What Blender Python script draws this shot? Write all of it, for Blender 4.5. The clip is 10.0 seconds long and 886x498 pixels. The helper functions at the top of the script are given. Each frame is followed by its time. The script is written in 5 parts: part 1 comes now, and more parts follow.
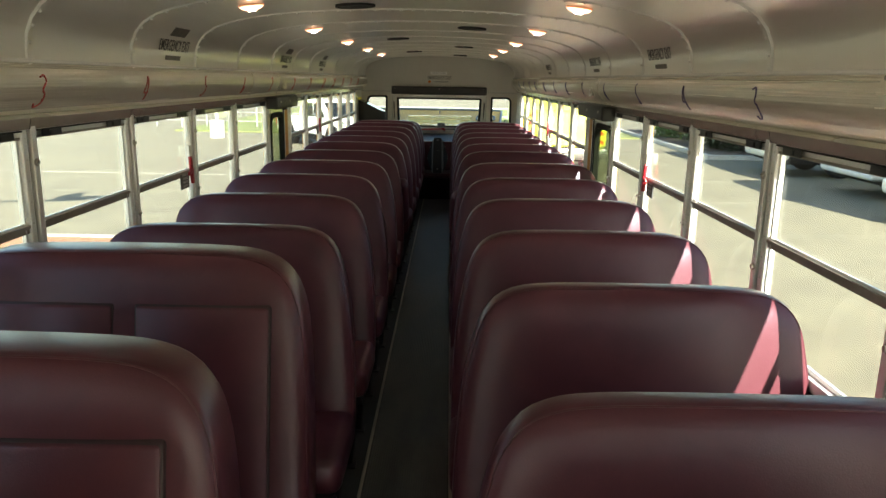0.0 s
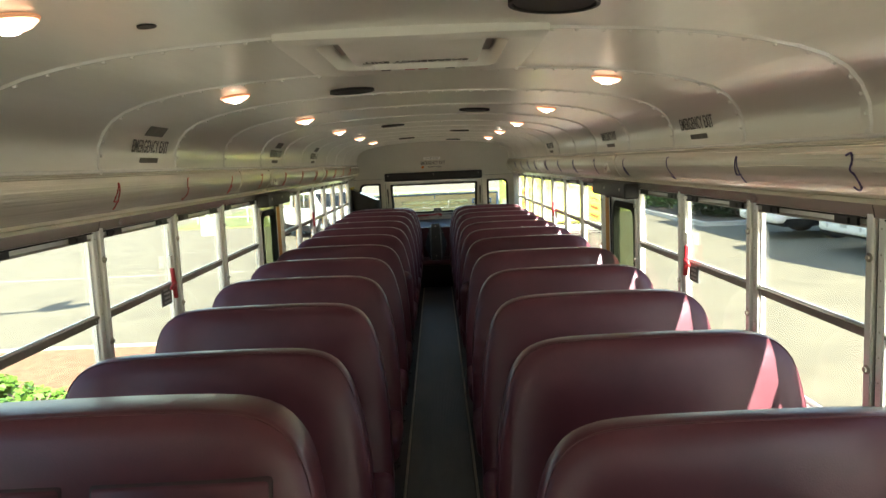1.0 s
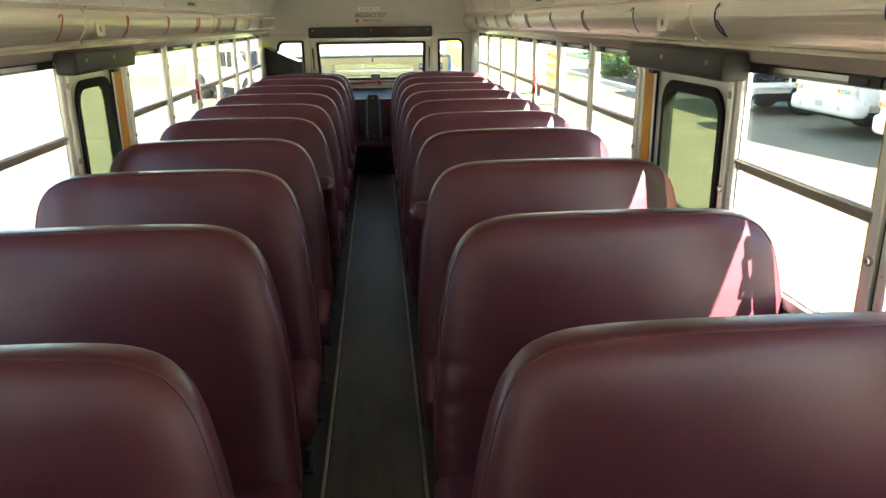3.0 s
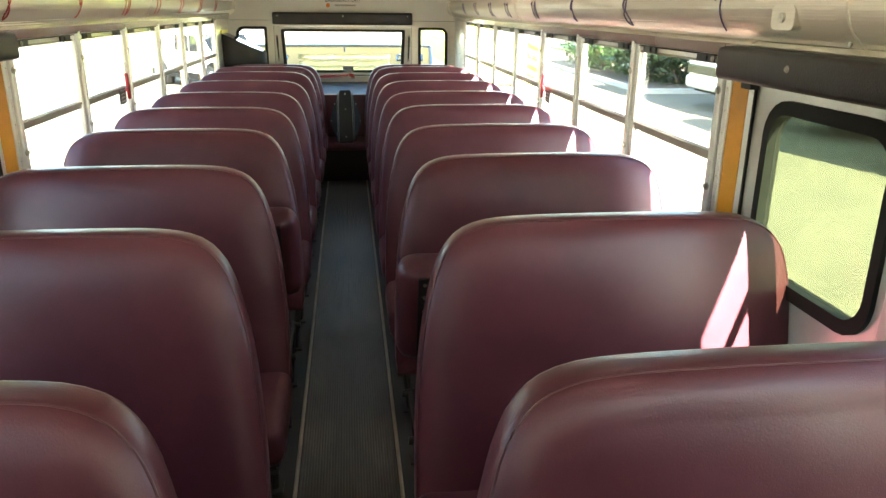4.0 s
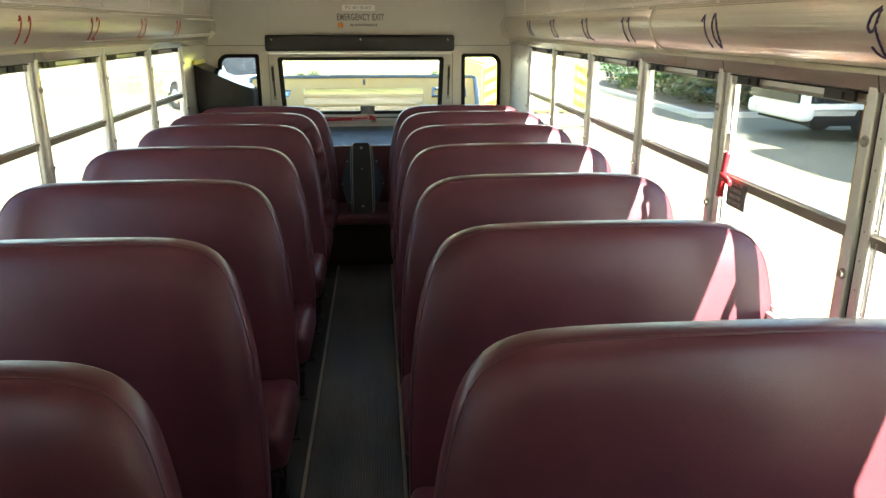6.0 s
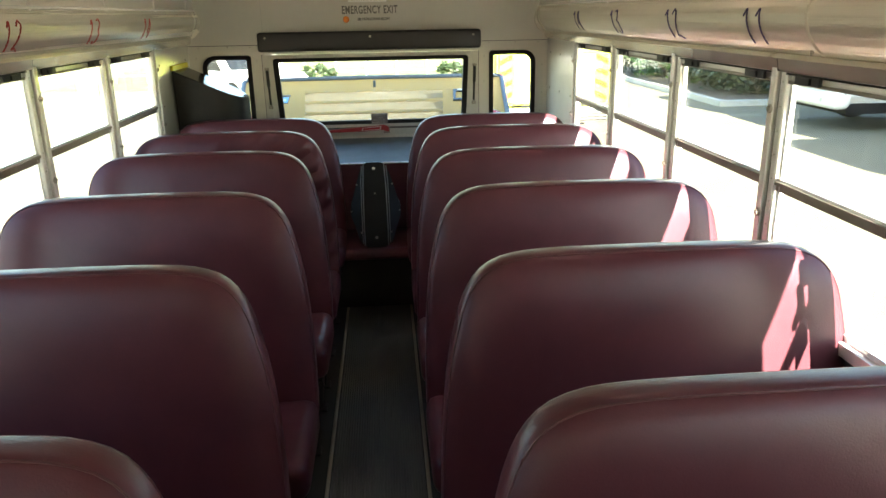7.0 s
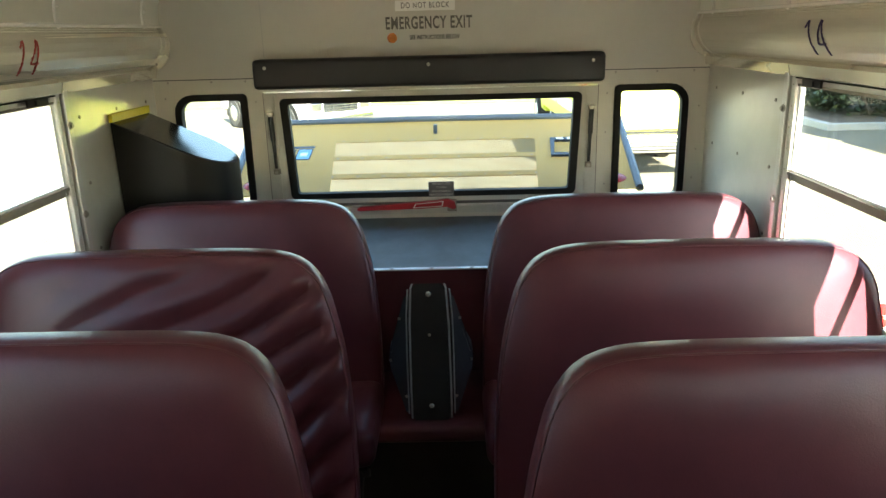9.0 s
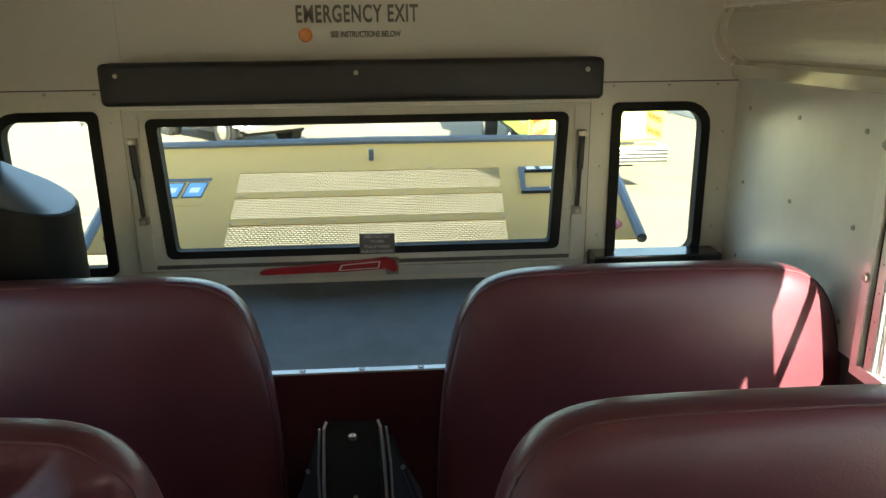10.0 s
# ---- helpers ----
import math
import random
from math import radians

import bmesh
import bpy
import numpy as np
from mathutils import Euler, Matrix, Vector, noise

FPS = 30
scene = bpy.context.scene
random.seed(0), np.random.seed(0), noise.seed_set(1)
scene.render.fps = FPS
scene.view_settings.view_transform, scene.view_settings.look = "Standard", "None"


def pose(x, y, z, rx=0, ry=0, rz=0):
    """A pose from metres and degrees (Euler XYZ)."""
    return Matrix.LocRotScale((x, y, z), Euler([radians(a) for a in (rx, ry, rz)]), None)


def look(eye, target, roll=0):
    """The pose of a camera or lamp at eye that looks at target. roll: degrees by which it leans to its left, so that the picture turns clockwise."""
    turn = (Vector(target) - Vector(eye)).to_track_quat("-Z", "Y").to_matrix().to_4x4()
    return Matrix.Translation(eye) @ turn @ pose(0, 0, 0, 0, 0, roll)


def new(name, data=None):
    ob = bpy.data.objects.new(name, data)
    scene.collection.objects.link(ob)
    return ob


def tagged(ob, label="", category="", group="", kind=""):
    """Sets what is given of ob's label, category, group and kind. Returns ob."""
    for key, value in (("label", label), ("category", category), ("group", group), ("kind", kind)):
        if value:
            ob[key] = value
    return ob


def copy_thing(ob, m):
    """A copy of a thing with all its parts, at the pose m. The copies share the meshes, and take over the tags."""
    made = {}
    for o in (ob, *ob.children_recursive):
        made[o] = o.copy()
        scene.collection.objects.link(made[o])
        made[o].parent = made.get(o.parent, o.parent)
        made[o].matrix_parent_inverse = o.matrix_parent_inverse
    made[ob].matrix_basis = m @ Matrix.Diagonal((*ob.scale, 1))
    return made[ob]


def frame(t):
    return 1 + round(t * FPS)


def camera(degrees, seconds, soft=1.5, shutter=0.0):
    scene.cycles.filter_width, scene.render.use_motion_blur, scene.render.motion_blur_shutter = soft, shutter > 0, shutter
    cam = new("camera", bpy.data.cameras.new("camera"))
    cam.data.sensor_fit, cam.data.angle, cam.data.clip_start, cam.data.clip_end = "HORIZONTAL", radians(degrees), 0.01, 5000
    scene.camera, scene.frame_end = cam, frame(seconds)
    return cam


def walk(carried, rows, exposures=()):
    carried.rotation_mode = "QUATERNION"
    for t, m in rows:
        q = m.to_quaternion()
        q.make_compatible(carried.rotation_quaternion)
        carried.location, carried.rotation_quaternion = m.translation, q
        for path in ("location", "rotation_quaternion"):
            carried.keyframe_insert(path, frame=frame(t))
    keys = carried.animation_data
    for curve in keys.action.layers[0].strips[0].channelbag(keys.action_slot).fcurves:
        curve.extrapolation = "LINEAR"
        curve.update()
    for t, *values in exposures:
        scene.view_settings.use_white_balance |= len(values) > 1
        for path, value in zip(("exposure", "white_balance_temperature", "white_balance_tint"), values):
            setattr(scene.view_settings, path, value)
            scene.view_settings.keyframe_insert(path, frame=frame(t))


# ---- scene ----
cam = camera(62.4, 10.0)
PATH = [
    (0, (0.151, 1.17, 1.636), (0.141, 3.119, 1.184), 1.0),
    (0.5, (0.118, 1.311, 1.629), (0.1, 3.282, 1.291), 0.6),
    (1, (0.045, 1.612, 1.647), (0.054, 3.598, 1.414), -2.5),
    (1.5, (0.063, 2.036, 1.619), (0.133, 4.023, 1.396), -2.5),
    (2, (0.062, 2.495, 1.605), (0.077, 4.445, 1.161), -2.0),
    (2.5, (0.052, 2.951, 1.607), (0.149, 4.862, 1.023), -1.3),
    (2.7, (0.072, 3.145, 1.593), (0.222, 5.049, 0.999), -0.9),
    (3.8, (0.042, 4.175, 1.588), (0.211, 6.076, 0.989), -0.5),
    (4, (0.042, 4.345, 1.588), (0.283, 6.228, 0.962), 0.6),
    (4.5, (0.108, 4.9, 1.595), (0.402, 6.795, 1.025), 3.2),
    (5, (0.132, 5.43, 1.574), (0.451, 7.312, 0.976), 3.6),
    (5.5, (0.142, 5.943, 1.587), (0.438, 7.823, 0.971), 1.9),
    (5.7, (0.131, 6.14, 1.587), (0.323, 8.048, 1.016), 0.8),
    (6.8, (0.1, 7.095, 1.625), (0.246, 8.988, 0.993), -0.5),
    (7, (0.083, 7.285, 1.627), (0.222, 9.183, 1.014), -1.0),
    (7.5, (0.078, 7.728, 1.65), (0.179, 9.644, 1.088), -1.9),
    (8, (0.04, 8.14, 1.657), (0.196, 10.063, 1.126), -1.6),
    (8.5, (0.106, 8.63, 1.647), (0.156, 10.557, 1.115), -1.9),
    (9, (0.086, 9.069, 1.624), (0.055, 10.985, 1.052), -1.5),
    (9.5, (0.066, 9.503, 1.626), (0.208, 11.404, 1.021), -0.3),
    (10, (0.106, 9.94, 1.595), (0.223, 11.856, 1.034), -0.7),
]
EXPOSURES = [(0.0, 2.55, 6750, 3), (0.5, 2.87, 6650, 4), (1.0, 2.87, 6650, 4), (1.5, 2.71, 6600, 3), (2.0, 2.74, 6450, 3), (2.5, 3.29, 6750, 3), (3.8, 4.12, 6650, 4), (4.0, 4.31, 6650, 4), (4.5, 4.23, 6750, 4), (5.0, 3.69, 6750, 3), (5.5, 3.75, 6750, 3), (7.5, 3.69, 6750, 3), (8.5, 3.78, 6750, 2), (9.0, 3.69, 6750, 2), (9.5, 3.66, 6850, 1), (10.0, 3.3, 7050, 0)]
walk(cam, [(t, look(eye, target, roll)) for t, eye, target, roll in PATH], EXPOSURES)

# ---- light ----
SUN_TRAVEL = Vector((-1.0, 3.7, -2.35)).normalized()
world = bpy.data.worlds.new("world")
scene.world = world
world.use_nodes = True
wn = world.node_tree.nodes
wl = world.node_tree.links
sky = wn.new("ShaderNodeTexSky")
sky.sky_type = "NISHITA"
sky.sun_disc = False
sky.sun_elevation = math.asin(-SUN_TRAVEL.z)
sky.sun_rotation = math.atan2(-SUN_TRAVEL.x, -SUN_TRAVEL.y)
wn["Background"].inputs["Strength"].default_value = 0.10
wl.new(sky.outputs[0], wn["Background"].inputs["Color"])
sun_data = bpy.data.lights.new("sun", "SUN")
sun_data.energy = 4.9
sun_data.angle = radians(0.5)
sun_data.color = (1.0, 0.95, 0.86)
sun = new("sun", sun_data)
sun.matrix_world = Matrix.Translation((4, -8, 12)) @ SUN_TRAVEL.to_track_quat("-Z", "Y").to_matrix().to_4x4()


# ---- materials ----
def material(name, color, rough=0.5, metal=0.0, sheen=None, vary=0.12, scale=6.0, bump=0.0, bump_scale=120.0, second=None, spec=0.5, coat=0.0, stretch=(1, 1, 1), rough_vary=0.08, fine=0.0, dents=0.0):
    """A surface with variation at two scales: broad patches and fine grain."""
    m = bpy.data.materials.new(name)
    m.use_nodes = True
    n, l = m.node_tree.nodes, m.node_tree.links
    b = n["Principled BSDF"]
    b.inputs["Metallic"].default_value = metal
    b.inputs["Specular IOR Level"].default_value = spec
    b.inputs["Coat Weight"].default_value = coat
    if sheen:
        b.inputs["Specular Tint"].default_value = (*sheen, 1)
    tc = n.new("ShaderNodeTexCoord")
    mp = n.new("ShaderNodeMapping")
    mp.inputs["Scale"].default_value = stretch
    l.new(tc.outputs["Object"], mp.inputs["Vector"])
    broad = n.new("ShaderNodeTexNoise")
    broad.inputs["Scale"].default_value = scale
    broad.inputs["Detail"].default_value = 6
    broad.inputs["Roughness"].default_value = 0.65
    l.new(mp.outputs[0], broad.inputs["Vector"])
    ramp = n.new("ShaderNodeValToRGB")
    lo = second or tuple(c * (1 - vary) for c in color)
    hi = color if second else tuple(min(1, c * (1 + vary)) for c in color)
    ramp.color_ramp.elements[0].position, ramp.color_ramp.elements[1].position = 0.32, 0.68
    ramp.color_ramp.elements[0].color = (*lo, 1)
    ramp.color_ramp.elements[1].color = (*hi, 1)
    l.new(broad.outputs["Fac"], ramp.inputs["Fac"])
    grain = n.new("ShaderNodeTexNoise")
    grain.inputs["Scale"].default_value = bump_scale
    grain.inputs["Detail"].default_value = 4
    l.new(mp.outputs[0], grain.inputs["Vector"])
    colour_out = ramp.outputs["Color"]
    if fine:
        mix = n.new("ShaderNodeMix")
        mix.data_type = "RGBA"
        mix.blend_type = "MULTIPLY"
        mix.inputs["Factor"].default_value = fine
        l.new(ramp.outputs["Color"], mix.inputs["A"])
        l.new(grain.outputs["Fac"], mix.inputs["B"])
        colour_out = mix.outputs["Result"]
    l.new(colour_out, b.inputs["Base Color"])
    rr = n.new("ShaderNodeMapRange")
    rr.inputs["To Min"].default_value = max(0.02, rough - rough_vary)
    rr.inputs["To Max"].default_value = min(1, rough + rough_vary)
    l.new(broad.outputs["Fac"], rr.inputs["Value"])
    l.new(rr.outputs[0], b.inputs["Roughness"])
    if bump:
        bp = n.new("ShaderNodeBump")
        bp.inputs["Strength"].default_value = bump
        bp.inputs["Distance"].default_value = 0.002
        l.new(grain.outputs["Fac"], bp.inputs["Height"])
        l.new(bp.outputs[0], b.inputs["Normal"])
        if dents:
            wide = n.new("ShaderNodeTexNoise")
            wide.inputs["Scale"].default_value = 7.0
            wide.inputs["Detail"].default_value = 1
            wide.inputs["Distortion"].default_value = 0.5
            info = n.new("ShaderNodeObjectInfo")
            shift = n.new("ShaderNodeVectorMath")
            shift.operation = "ADD"
            spread = n.new("ShaderNodeMath")
            spread.operation = "MULTIPLY"
            spread.inputs[1].default_value = 37.0
            l.new(info.outputs["Random"], spread.inputs[0])
            l.new(mp.outputs[0], shift.inputs[0])
            l.new(spread.outputs[0], shift.inputs[1])
            l.new(shift.outputs[0], wide.inputs["Vector"])
            l.new(shift.outputs[0], broad.inputs["Vector"])
            b2 = n.new("ShaderNodeBump")
            b2.inputs["Strength"].default_value = dents
            b2.inputs["Distance"].default_value = 0.02
            l.new(wide.outputs["Fac"], b2.inputs["Height"])
            l.new(b2.outputs[0], bp.inputs["Normal"])
    return m


def glass(name, tint=(0.97, 0.98, 0.96), gloss_rough=0.02, dust=0.0):
    """A thin pane: clear, with a Fresnel reflection and a little dust."""
    m = bpy.data.materials.new(name)
    m.use_nodes = True
    n, l = m.node_tree.nodes, m.node_tree.links
    n.remove(n["Principled BSDF"])
    out = n["Material Output"]
    clear = n.new("ShaderNodeBsdfTransparent")
    clear.inputs["Color"].default_value = (*tint, 1)
    gloss = n.new("ShaderNodeBsdfGlossy")
    gloss.inputs["Roughness"].default_value = gloss_rough
    facing_ = n.new("ShaderNodeLayerWeight")
    facing_.inputs["Blend"].default_value = 0.5
    power = n.new("ShaderNodeMath")
    power.operation = "POWER"
    power.inputs[1].default_value = 5.0
    l.new(facing_.outputs["Facing"], power.inputs[0])
    fres = n.new("ShaderNodeMath")
    fres.operation = "MULTIPLY_ADD"
    fres.inputs[1].default_value = 0.45
    fres.inputs[2].default_value = 0.02
    l.new(power.outputs[0], fres.inputs[0])
    mix = n.new("ShaderNodeMixShader")
    l.new(fres.outputs[0], mix.inputs[0])
    l.new(clear.outputs[0], mix.inputs[1])
    l.new(gloss.outputs[0], mix.inputs[2])
    last = mix
    if dust:
        film = n.new("ShaderNodeBsdfDiffuse")
        film.inputs["Color"].default_value = (0.7, 0.68, 0.62, 1)
        tc = n.new("ShaderNodeTexCoord")
        spots = n.new("ShaderNodeTexNoise")
        spots.inputs["Scale"].default_value = 9
        spots.inputs["Detail"].default_value = 8
        l.new(tc.outputs["Object"], spots.inputs["Vector"])
        amount = n.new("ShaderNodeMapRange")
        amount.inputs["To Min"].default_value = dust * 0.4
        amount.inputs["To Max"].default_value = dust * 1.6
        l.new(spots.outputs["Fac"], amount.inputs["Value"])
        last = n.new("ShaderNodeMixShader")
        l.new(amount.outputs[0], last.inputs[0])
        l.new(mix.outputs[0], last.inputs[1])
        l.new(film.outputs[0], last.inputs[2])
    l.new(last.outputs[0], out.inputs["Surface"])
    return m


def glowing(name, color, strength):
    m = bpy.data.materials.new(name)
    m.use_nodes = True
    b = m.node_tree.nodes["Principled BSDF"]
    b.inputs["Base Color"].default_value = (*color, 1)
    b.inputs["Emission Color"].default_value = (*color, 1)
    b.inputs["Emission Strength"].default_value = strength
    return m


M = {}
# The bluish specular tint stands in for sky reflected in the seats.
M["vinyl"] = material("maroon_vinyl", (0.087, 0.0250, 0.0325), 0.32, vary=0.16, scale=3.0, bump=0.20, bump_scale=300, rough_vary=0.06, spec=0.34, dents=0.05, sheen=(0.80, 0.82, 1.0))
M["vinyl_worn"] = material("worn_maroon_vinyl", (0.089, 0.0255, 0.034), 0.33, vary=0.2, scale=7.0, bump=0.2, bump_scale=300, rough_vary=0.04, spec=0.44, dents=0.25, sheen=(0.86, 0.84, 1.0))
M["piping"] = material("maroon_seam", (0.075, 0.024, 0.032), 0.45, vary=0.2, scale=14, bump=0.2, bump_scale=300, spec=0.3)
M["seam"] = material("dark_seam", (0.028, 0.009, 0.012), 0.6, vary=0.2, scale=30)
M["steel_black"] = material("black_painted_steel", (0.014, 0.014, 0.015), 0.42, vary=0.3, scale=18, bump=0.2, bump_scale=200)
M["board"] = material("black_fibre_board", (0.012, 0.011, 0.011), 0.85, vary=0.3, scale=12, bump=0.3, bump_scale=160)
M["ceiling"] = material("satin_ceiling_metal", (0.88, 0.86, 0.79), 0.31, metal=0.34, vary=0.05, scale=2.2, bump=0.08, bump_scale=60, rough_vary=0.06, stretch=(2.2, 0.3, 1), spec=0.8, dents=0.10)
# Near-white, so the highlight along each ceiling rib is put into the colour.
M["rib"] = material("pale_rib_highlight", (0.97, 0.955, 0.91), 0.22, vary=0.03, scale=14, spec=0.7)
M["duct"] = material("satin_duct_metal", (0.86, 0.82, 0.70), 0.27, metal=0.34, vary=0.08, scale=5, bump=0.8, bump_scale=170, rough_vary=0.06, stretch=(1, 0.008, 1), spec=0.8)
M["alu"] = material("window_aluminium", (0.84, 0.835, 0.82), 0.34, metal=0.55, vary=0.05, scale=9, bump=0.03, bump_scale=150, rough_vary=0.05, stretch=(1, 1, 0.3))
M["alu_dark"] = material("bronze_sash_metal", (0.30, 0.27, 0.24), 0.36, metal=0.7, vary=0.15, scale=12, bump=0.1)
M["rubber"] = material("black_rubber_gasket", (0.010, 0.010, 0.010), 0.7, vary=0.2, scale=20, bump=0.15, bump_scale=120, spec=0.25)
M["latch"] = material("black_plastic_latch", (0.016, 0.016, 0.017), 0.4, vary=0.2, scale=20)
M["screw"] = material("zinc_screw", (0.42, 0.40, 0.36), 0.35, metal=0.9, vary=0.2, scale=50)
M["wallmetal"] = material("galvanised_wall", (0.74, 0.74, 0.70), 0.22, metal=0.4, vary=0.08, scale=5, bump=0.12, bump_scale=80, rough_vary=0.08)
M["panel"] = material("satin_side_panel", (0.78, 0.77, 0.73), 0.36, metal=0.5, vary=0.06, scale=5, bump=0.05, bump_scale=80, rough_vary=0.05)
M["lowwall"] = material("lower_wall_panel", (0.085, 0.066, 0.064), 0.42, metal=0.2, vary=0.25, scale=7, bump=0.15, bump_scale=90)
M["rearwall"] = material("cream_painted_wall", (0.66, 0.64, 0.575), 0.36, vary=0.03, scale=3.5, bump=0.12, bump_scale=140, rough_vary=0.06)
M["frame_grey"] = material("grey_painted_frame", (0.57, 0.56, 0.515), 0.45, vary=0.10, scale=9, bump=0.15, bump_scale=120)
M["pad"] = material("black_padded_vinyl", (0.017, 0.016, 0.016), 0.45, vary=0.2, scale=6, bump=0.45, bump_scale=190)
M["floor"] = material("black_rubber_floor", (0.022, 0.023, 0.023), 0.62, vary=0.3, scale=3.5, bump=0.35, bump_scale=110, rough_vary=0.12, second=(0.014, 0.015, 0.015))
M["aisle"] = material("ribbed_aisle_rubber", (0.115, 0.107, 0.094), 0.48, vary=0.3, scale=9, bump=0.3, bump_scale=140, rough_vary=0.15, second=(0.030, 0.030, 0.030), stretch=(1, 0.22, 1))
M["strip"] = material("worn_floor_strip", (0.40, 0.35, 0.27), 0.42, metal=0.45, vary=0.3, scale=14, bump=0.2, stretch=(1, 0.3, 1))
M["shelf"] = material("blue_grey_shelf", (0.17, 0.20, 0.225), 0.45, vary=0.25, scale=5, bump=0.3, bump_scale=70, rough_vary=0.12, second=(0.10, 0.12, 0.135))
M["yellow"] = material("school_bus_yellow", (0.78, 0.36, 0.015), 0.36, vary=0.06, scale=5, rough_vary=0.03)
M["bin_strip"] = material("painted_yellow_glint", (0.72, 0.60, 0.03), 0.4, vary=0.08, scale=9)
M["orange_jamb"] = material("amber_door_jamb", (0.62, 0.27, 0.015), 0.38, vary=0.12, scale=9)
M["red"] = material("red_plastic_handle", (0.34, 0.014, 0.022), 0.32, vary=0.12, scale=20)
M["faded_line"] = material("faded_lot_paint", (0.40, 0.37, 0.31), 0.9, vary=0.2, scale=3)
M["loose_plate"] = material("blue_grey_plate", (0.16, 0.18, 0.21), 0.4, vary=0.15, scale=12, bump=0.1)
M["white_line"] = material("white_outline", (0.75, 0.72, 0.70), 0.5, vary=0.05, scale=20)
M["plate"] = material("dark_instruction_plate", (0.10, 0.095, 0.10), 0.4, vary=0.15, scale=25)
M["plate_ink"] = material("plate_letters", (0.52, 0.50, 0.50), 0.5, vary=0.05)
M["ink"] = material("grey_black_lettering", (0.085, 0.08, 0.076), 0.55, vary=0.25, scale=30)
M["ink_soft"] = material("faded_lettering", (0.16, 0.15, 0.135), 0.6, vary=0.2, scale=30)
M["marker_red"] = material("red_marker", (0.36, 0.035, 0.025), 0.5, vary=0.15, scale=40)
M["marker_blue"] = material("blue_black_marker", (0.05, 0.035, 0.12), 0.5, vary=0.15, scale=40)
M["label_white"] = material("white_sticker", (0.93, 0.93, 0.90), 0.45, vary=0.04)
M["orange"] = material("orange_reflector", (0.78, 0.24, 0.03), 0.25, vary=0.12, scale=60)
M["speaker"] = material("black_speaker_mesh", (0.013, 0.013, 0.013), 0.55, vary=0.3, scale=200)
M["lens_rim"] = glowing("amber_lamp_rim", (0.80, 0.36, 0.18), 0.07)
M["bulb"] = glowing("lit_lamp", (1.0, 0.90, 0.78), 14.0)
M["lens"] = glowing("lamp_lens", (1.0, 0.50, 0.30), 0.75)
M["case"] = material("black_case_shell", (0.014, 0.016, 0.021), 0.42, vary=0.25, scale=8, bump=0.35, bump_scale=170)
M["case_trim"] = material("grey_case_piping", (0.38, 0.40, 0.43), 0.3, metal=0.4, vary=0.2, scale=25)
M["bin"] = material("black_moulded_plastic", (0.007, 0.007, 0.008), 0.36, vary=0.3, scale=4, bump=0.25, bump_scale=80, rough_vary=0.07, spec=0.22)
M["glass"] = glass("window_glass", (0.88, 0.90, 0.87), dust=0.010)
M["tint"] = glass("tinted_glass", (0.50, 0.55, 0.43), dust=0.03)
M["hatch"] = material("cream_moulded_hatch", (0.88, 0.86, 0.80), 0.38, vary=0.03, scale=5, bump=0.1)
M["hood"] = material("tan_yellow_hood_paint", (0.60, 0.37, 0.115), 0.6, vary=0.06, scale=3, spec=0.2)
M["mesh"] = material("tan_vent_mesh", (0.34, 0.225, 0.075), 0.7, vary=0.08, scale=8, spec=0.2)
M["header"] = material("bright_header_metal", (0.92, 0.88, 0.79), 0.17, metal=0.7, vary=0.08, scale=6, bump=0.06, bump_scale=90, stretch=(1, 0.3, 1), rough_vary=0.05)
M["blue_edge"] = material("blue_grey_rubber_edge", (0.10, 0.13, 0.17), 0.5, vary=0.15, scale=9)
M["decal_blue"] = material("blue_decal", (0.16, 0.42, 0.72), 0.4, vary=0.1)
M["asphalt"] = material("sun_bleached_asphalt", (0.252, 0.222, 0.155), 0.9, vary=0.14, scale=1.3, bump=0.6, bump_scale=45, fine=0.5, second=(0.182, 0.161, 0.115))
M["concrete"] = material("pale_concrete_kerb", (0.48, 0.46, 0.42), 0.85, vary=0.1, scale=3, bump=0.4, bump_scale=50)
M["mulch"] = material("red_brown_mulch", (0.44, 0.23, 0.13), 0.95, vary=0.4, scale=9, bump=0.9, bump_scale=40, second=(0.24, 0.11, 0.06), fine=0.5)
M["grass"] = material("bleached_grass", (0.20, 0.215, 0.075), 0.9, vary=0.3, scale=0.8, bump=0.6, bump_scale=40, second=(0.13, 0.15, 0.05))
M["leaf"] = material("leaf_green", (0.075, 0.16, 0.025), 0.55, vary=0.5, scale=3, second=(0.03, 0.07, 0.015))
# Darker leaf: the hedge's shade is put into its colour; verge shrubs reuse it.
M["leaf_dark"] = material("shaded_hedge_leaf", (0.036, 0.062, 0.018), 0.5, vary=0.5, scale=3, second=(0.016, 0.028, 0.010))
M["leaf_light"] = material("fresh_leaf_green", (0.14, 0.27, 0.04), 0.55, vary=0.4, scale=5, second=(0.07, 0.16, 0.025))
M["bark"] = material("grey_brown_bark", (0.12, 0.09, 0.065), 0.9, vary=0.3, scale=8, bump=0.8, bump_scale=30)
M["white_paint"] = material("white_vehicle_paint", (0.78, 0.78, 0.76), 0.22, vary=0.03, scale=3, rough_vary=0.03)
M["dark_glass"] = material("dark_vehicle_glass", (0.012, 0.014, 0.017), 0.16, vary=0.1, rough_vary=0.02)
M["tyre"] = material("black_tyre", (0.02, 0.02, 0.02), 0.8, vary=0.2, scale=20, bump=0.3)
M["chrome"] = material("chrome", (0.75, 0.75, 0.75), 0.24, metal=1.0, vary=0.05)
M["lime"] = material("lime_yellow_paint", (0.62, 0.66, 0.06), 0.36, vary=0.05, scale=3, rough_vary=0.03)
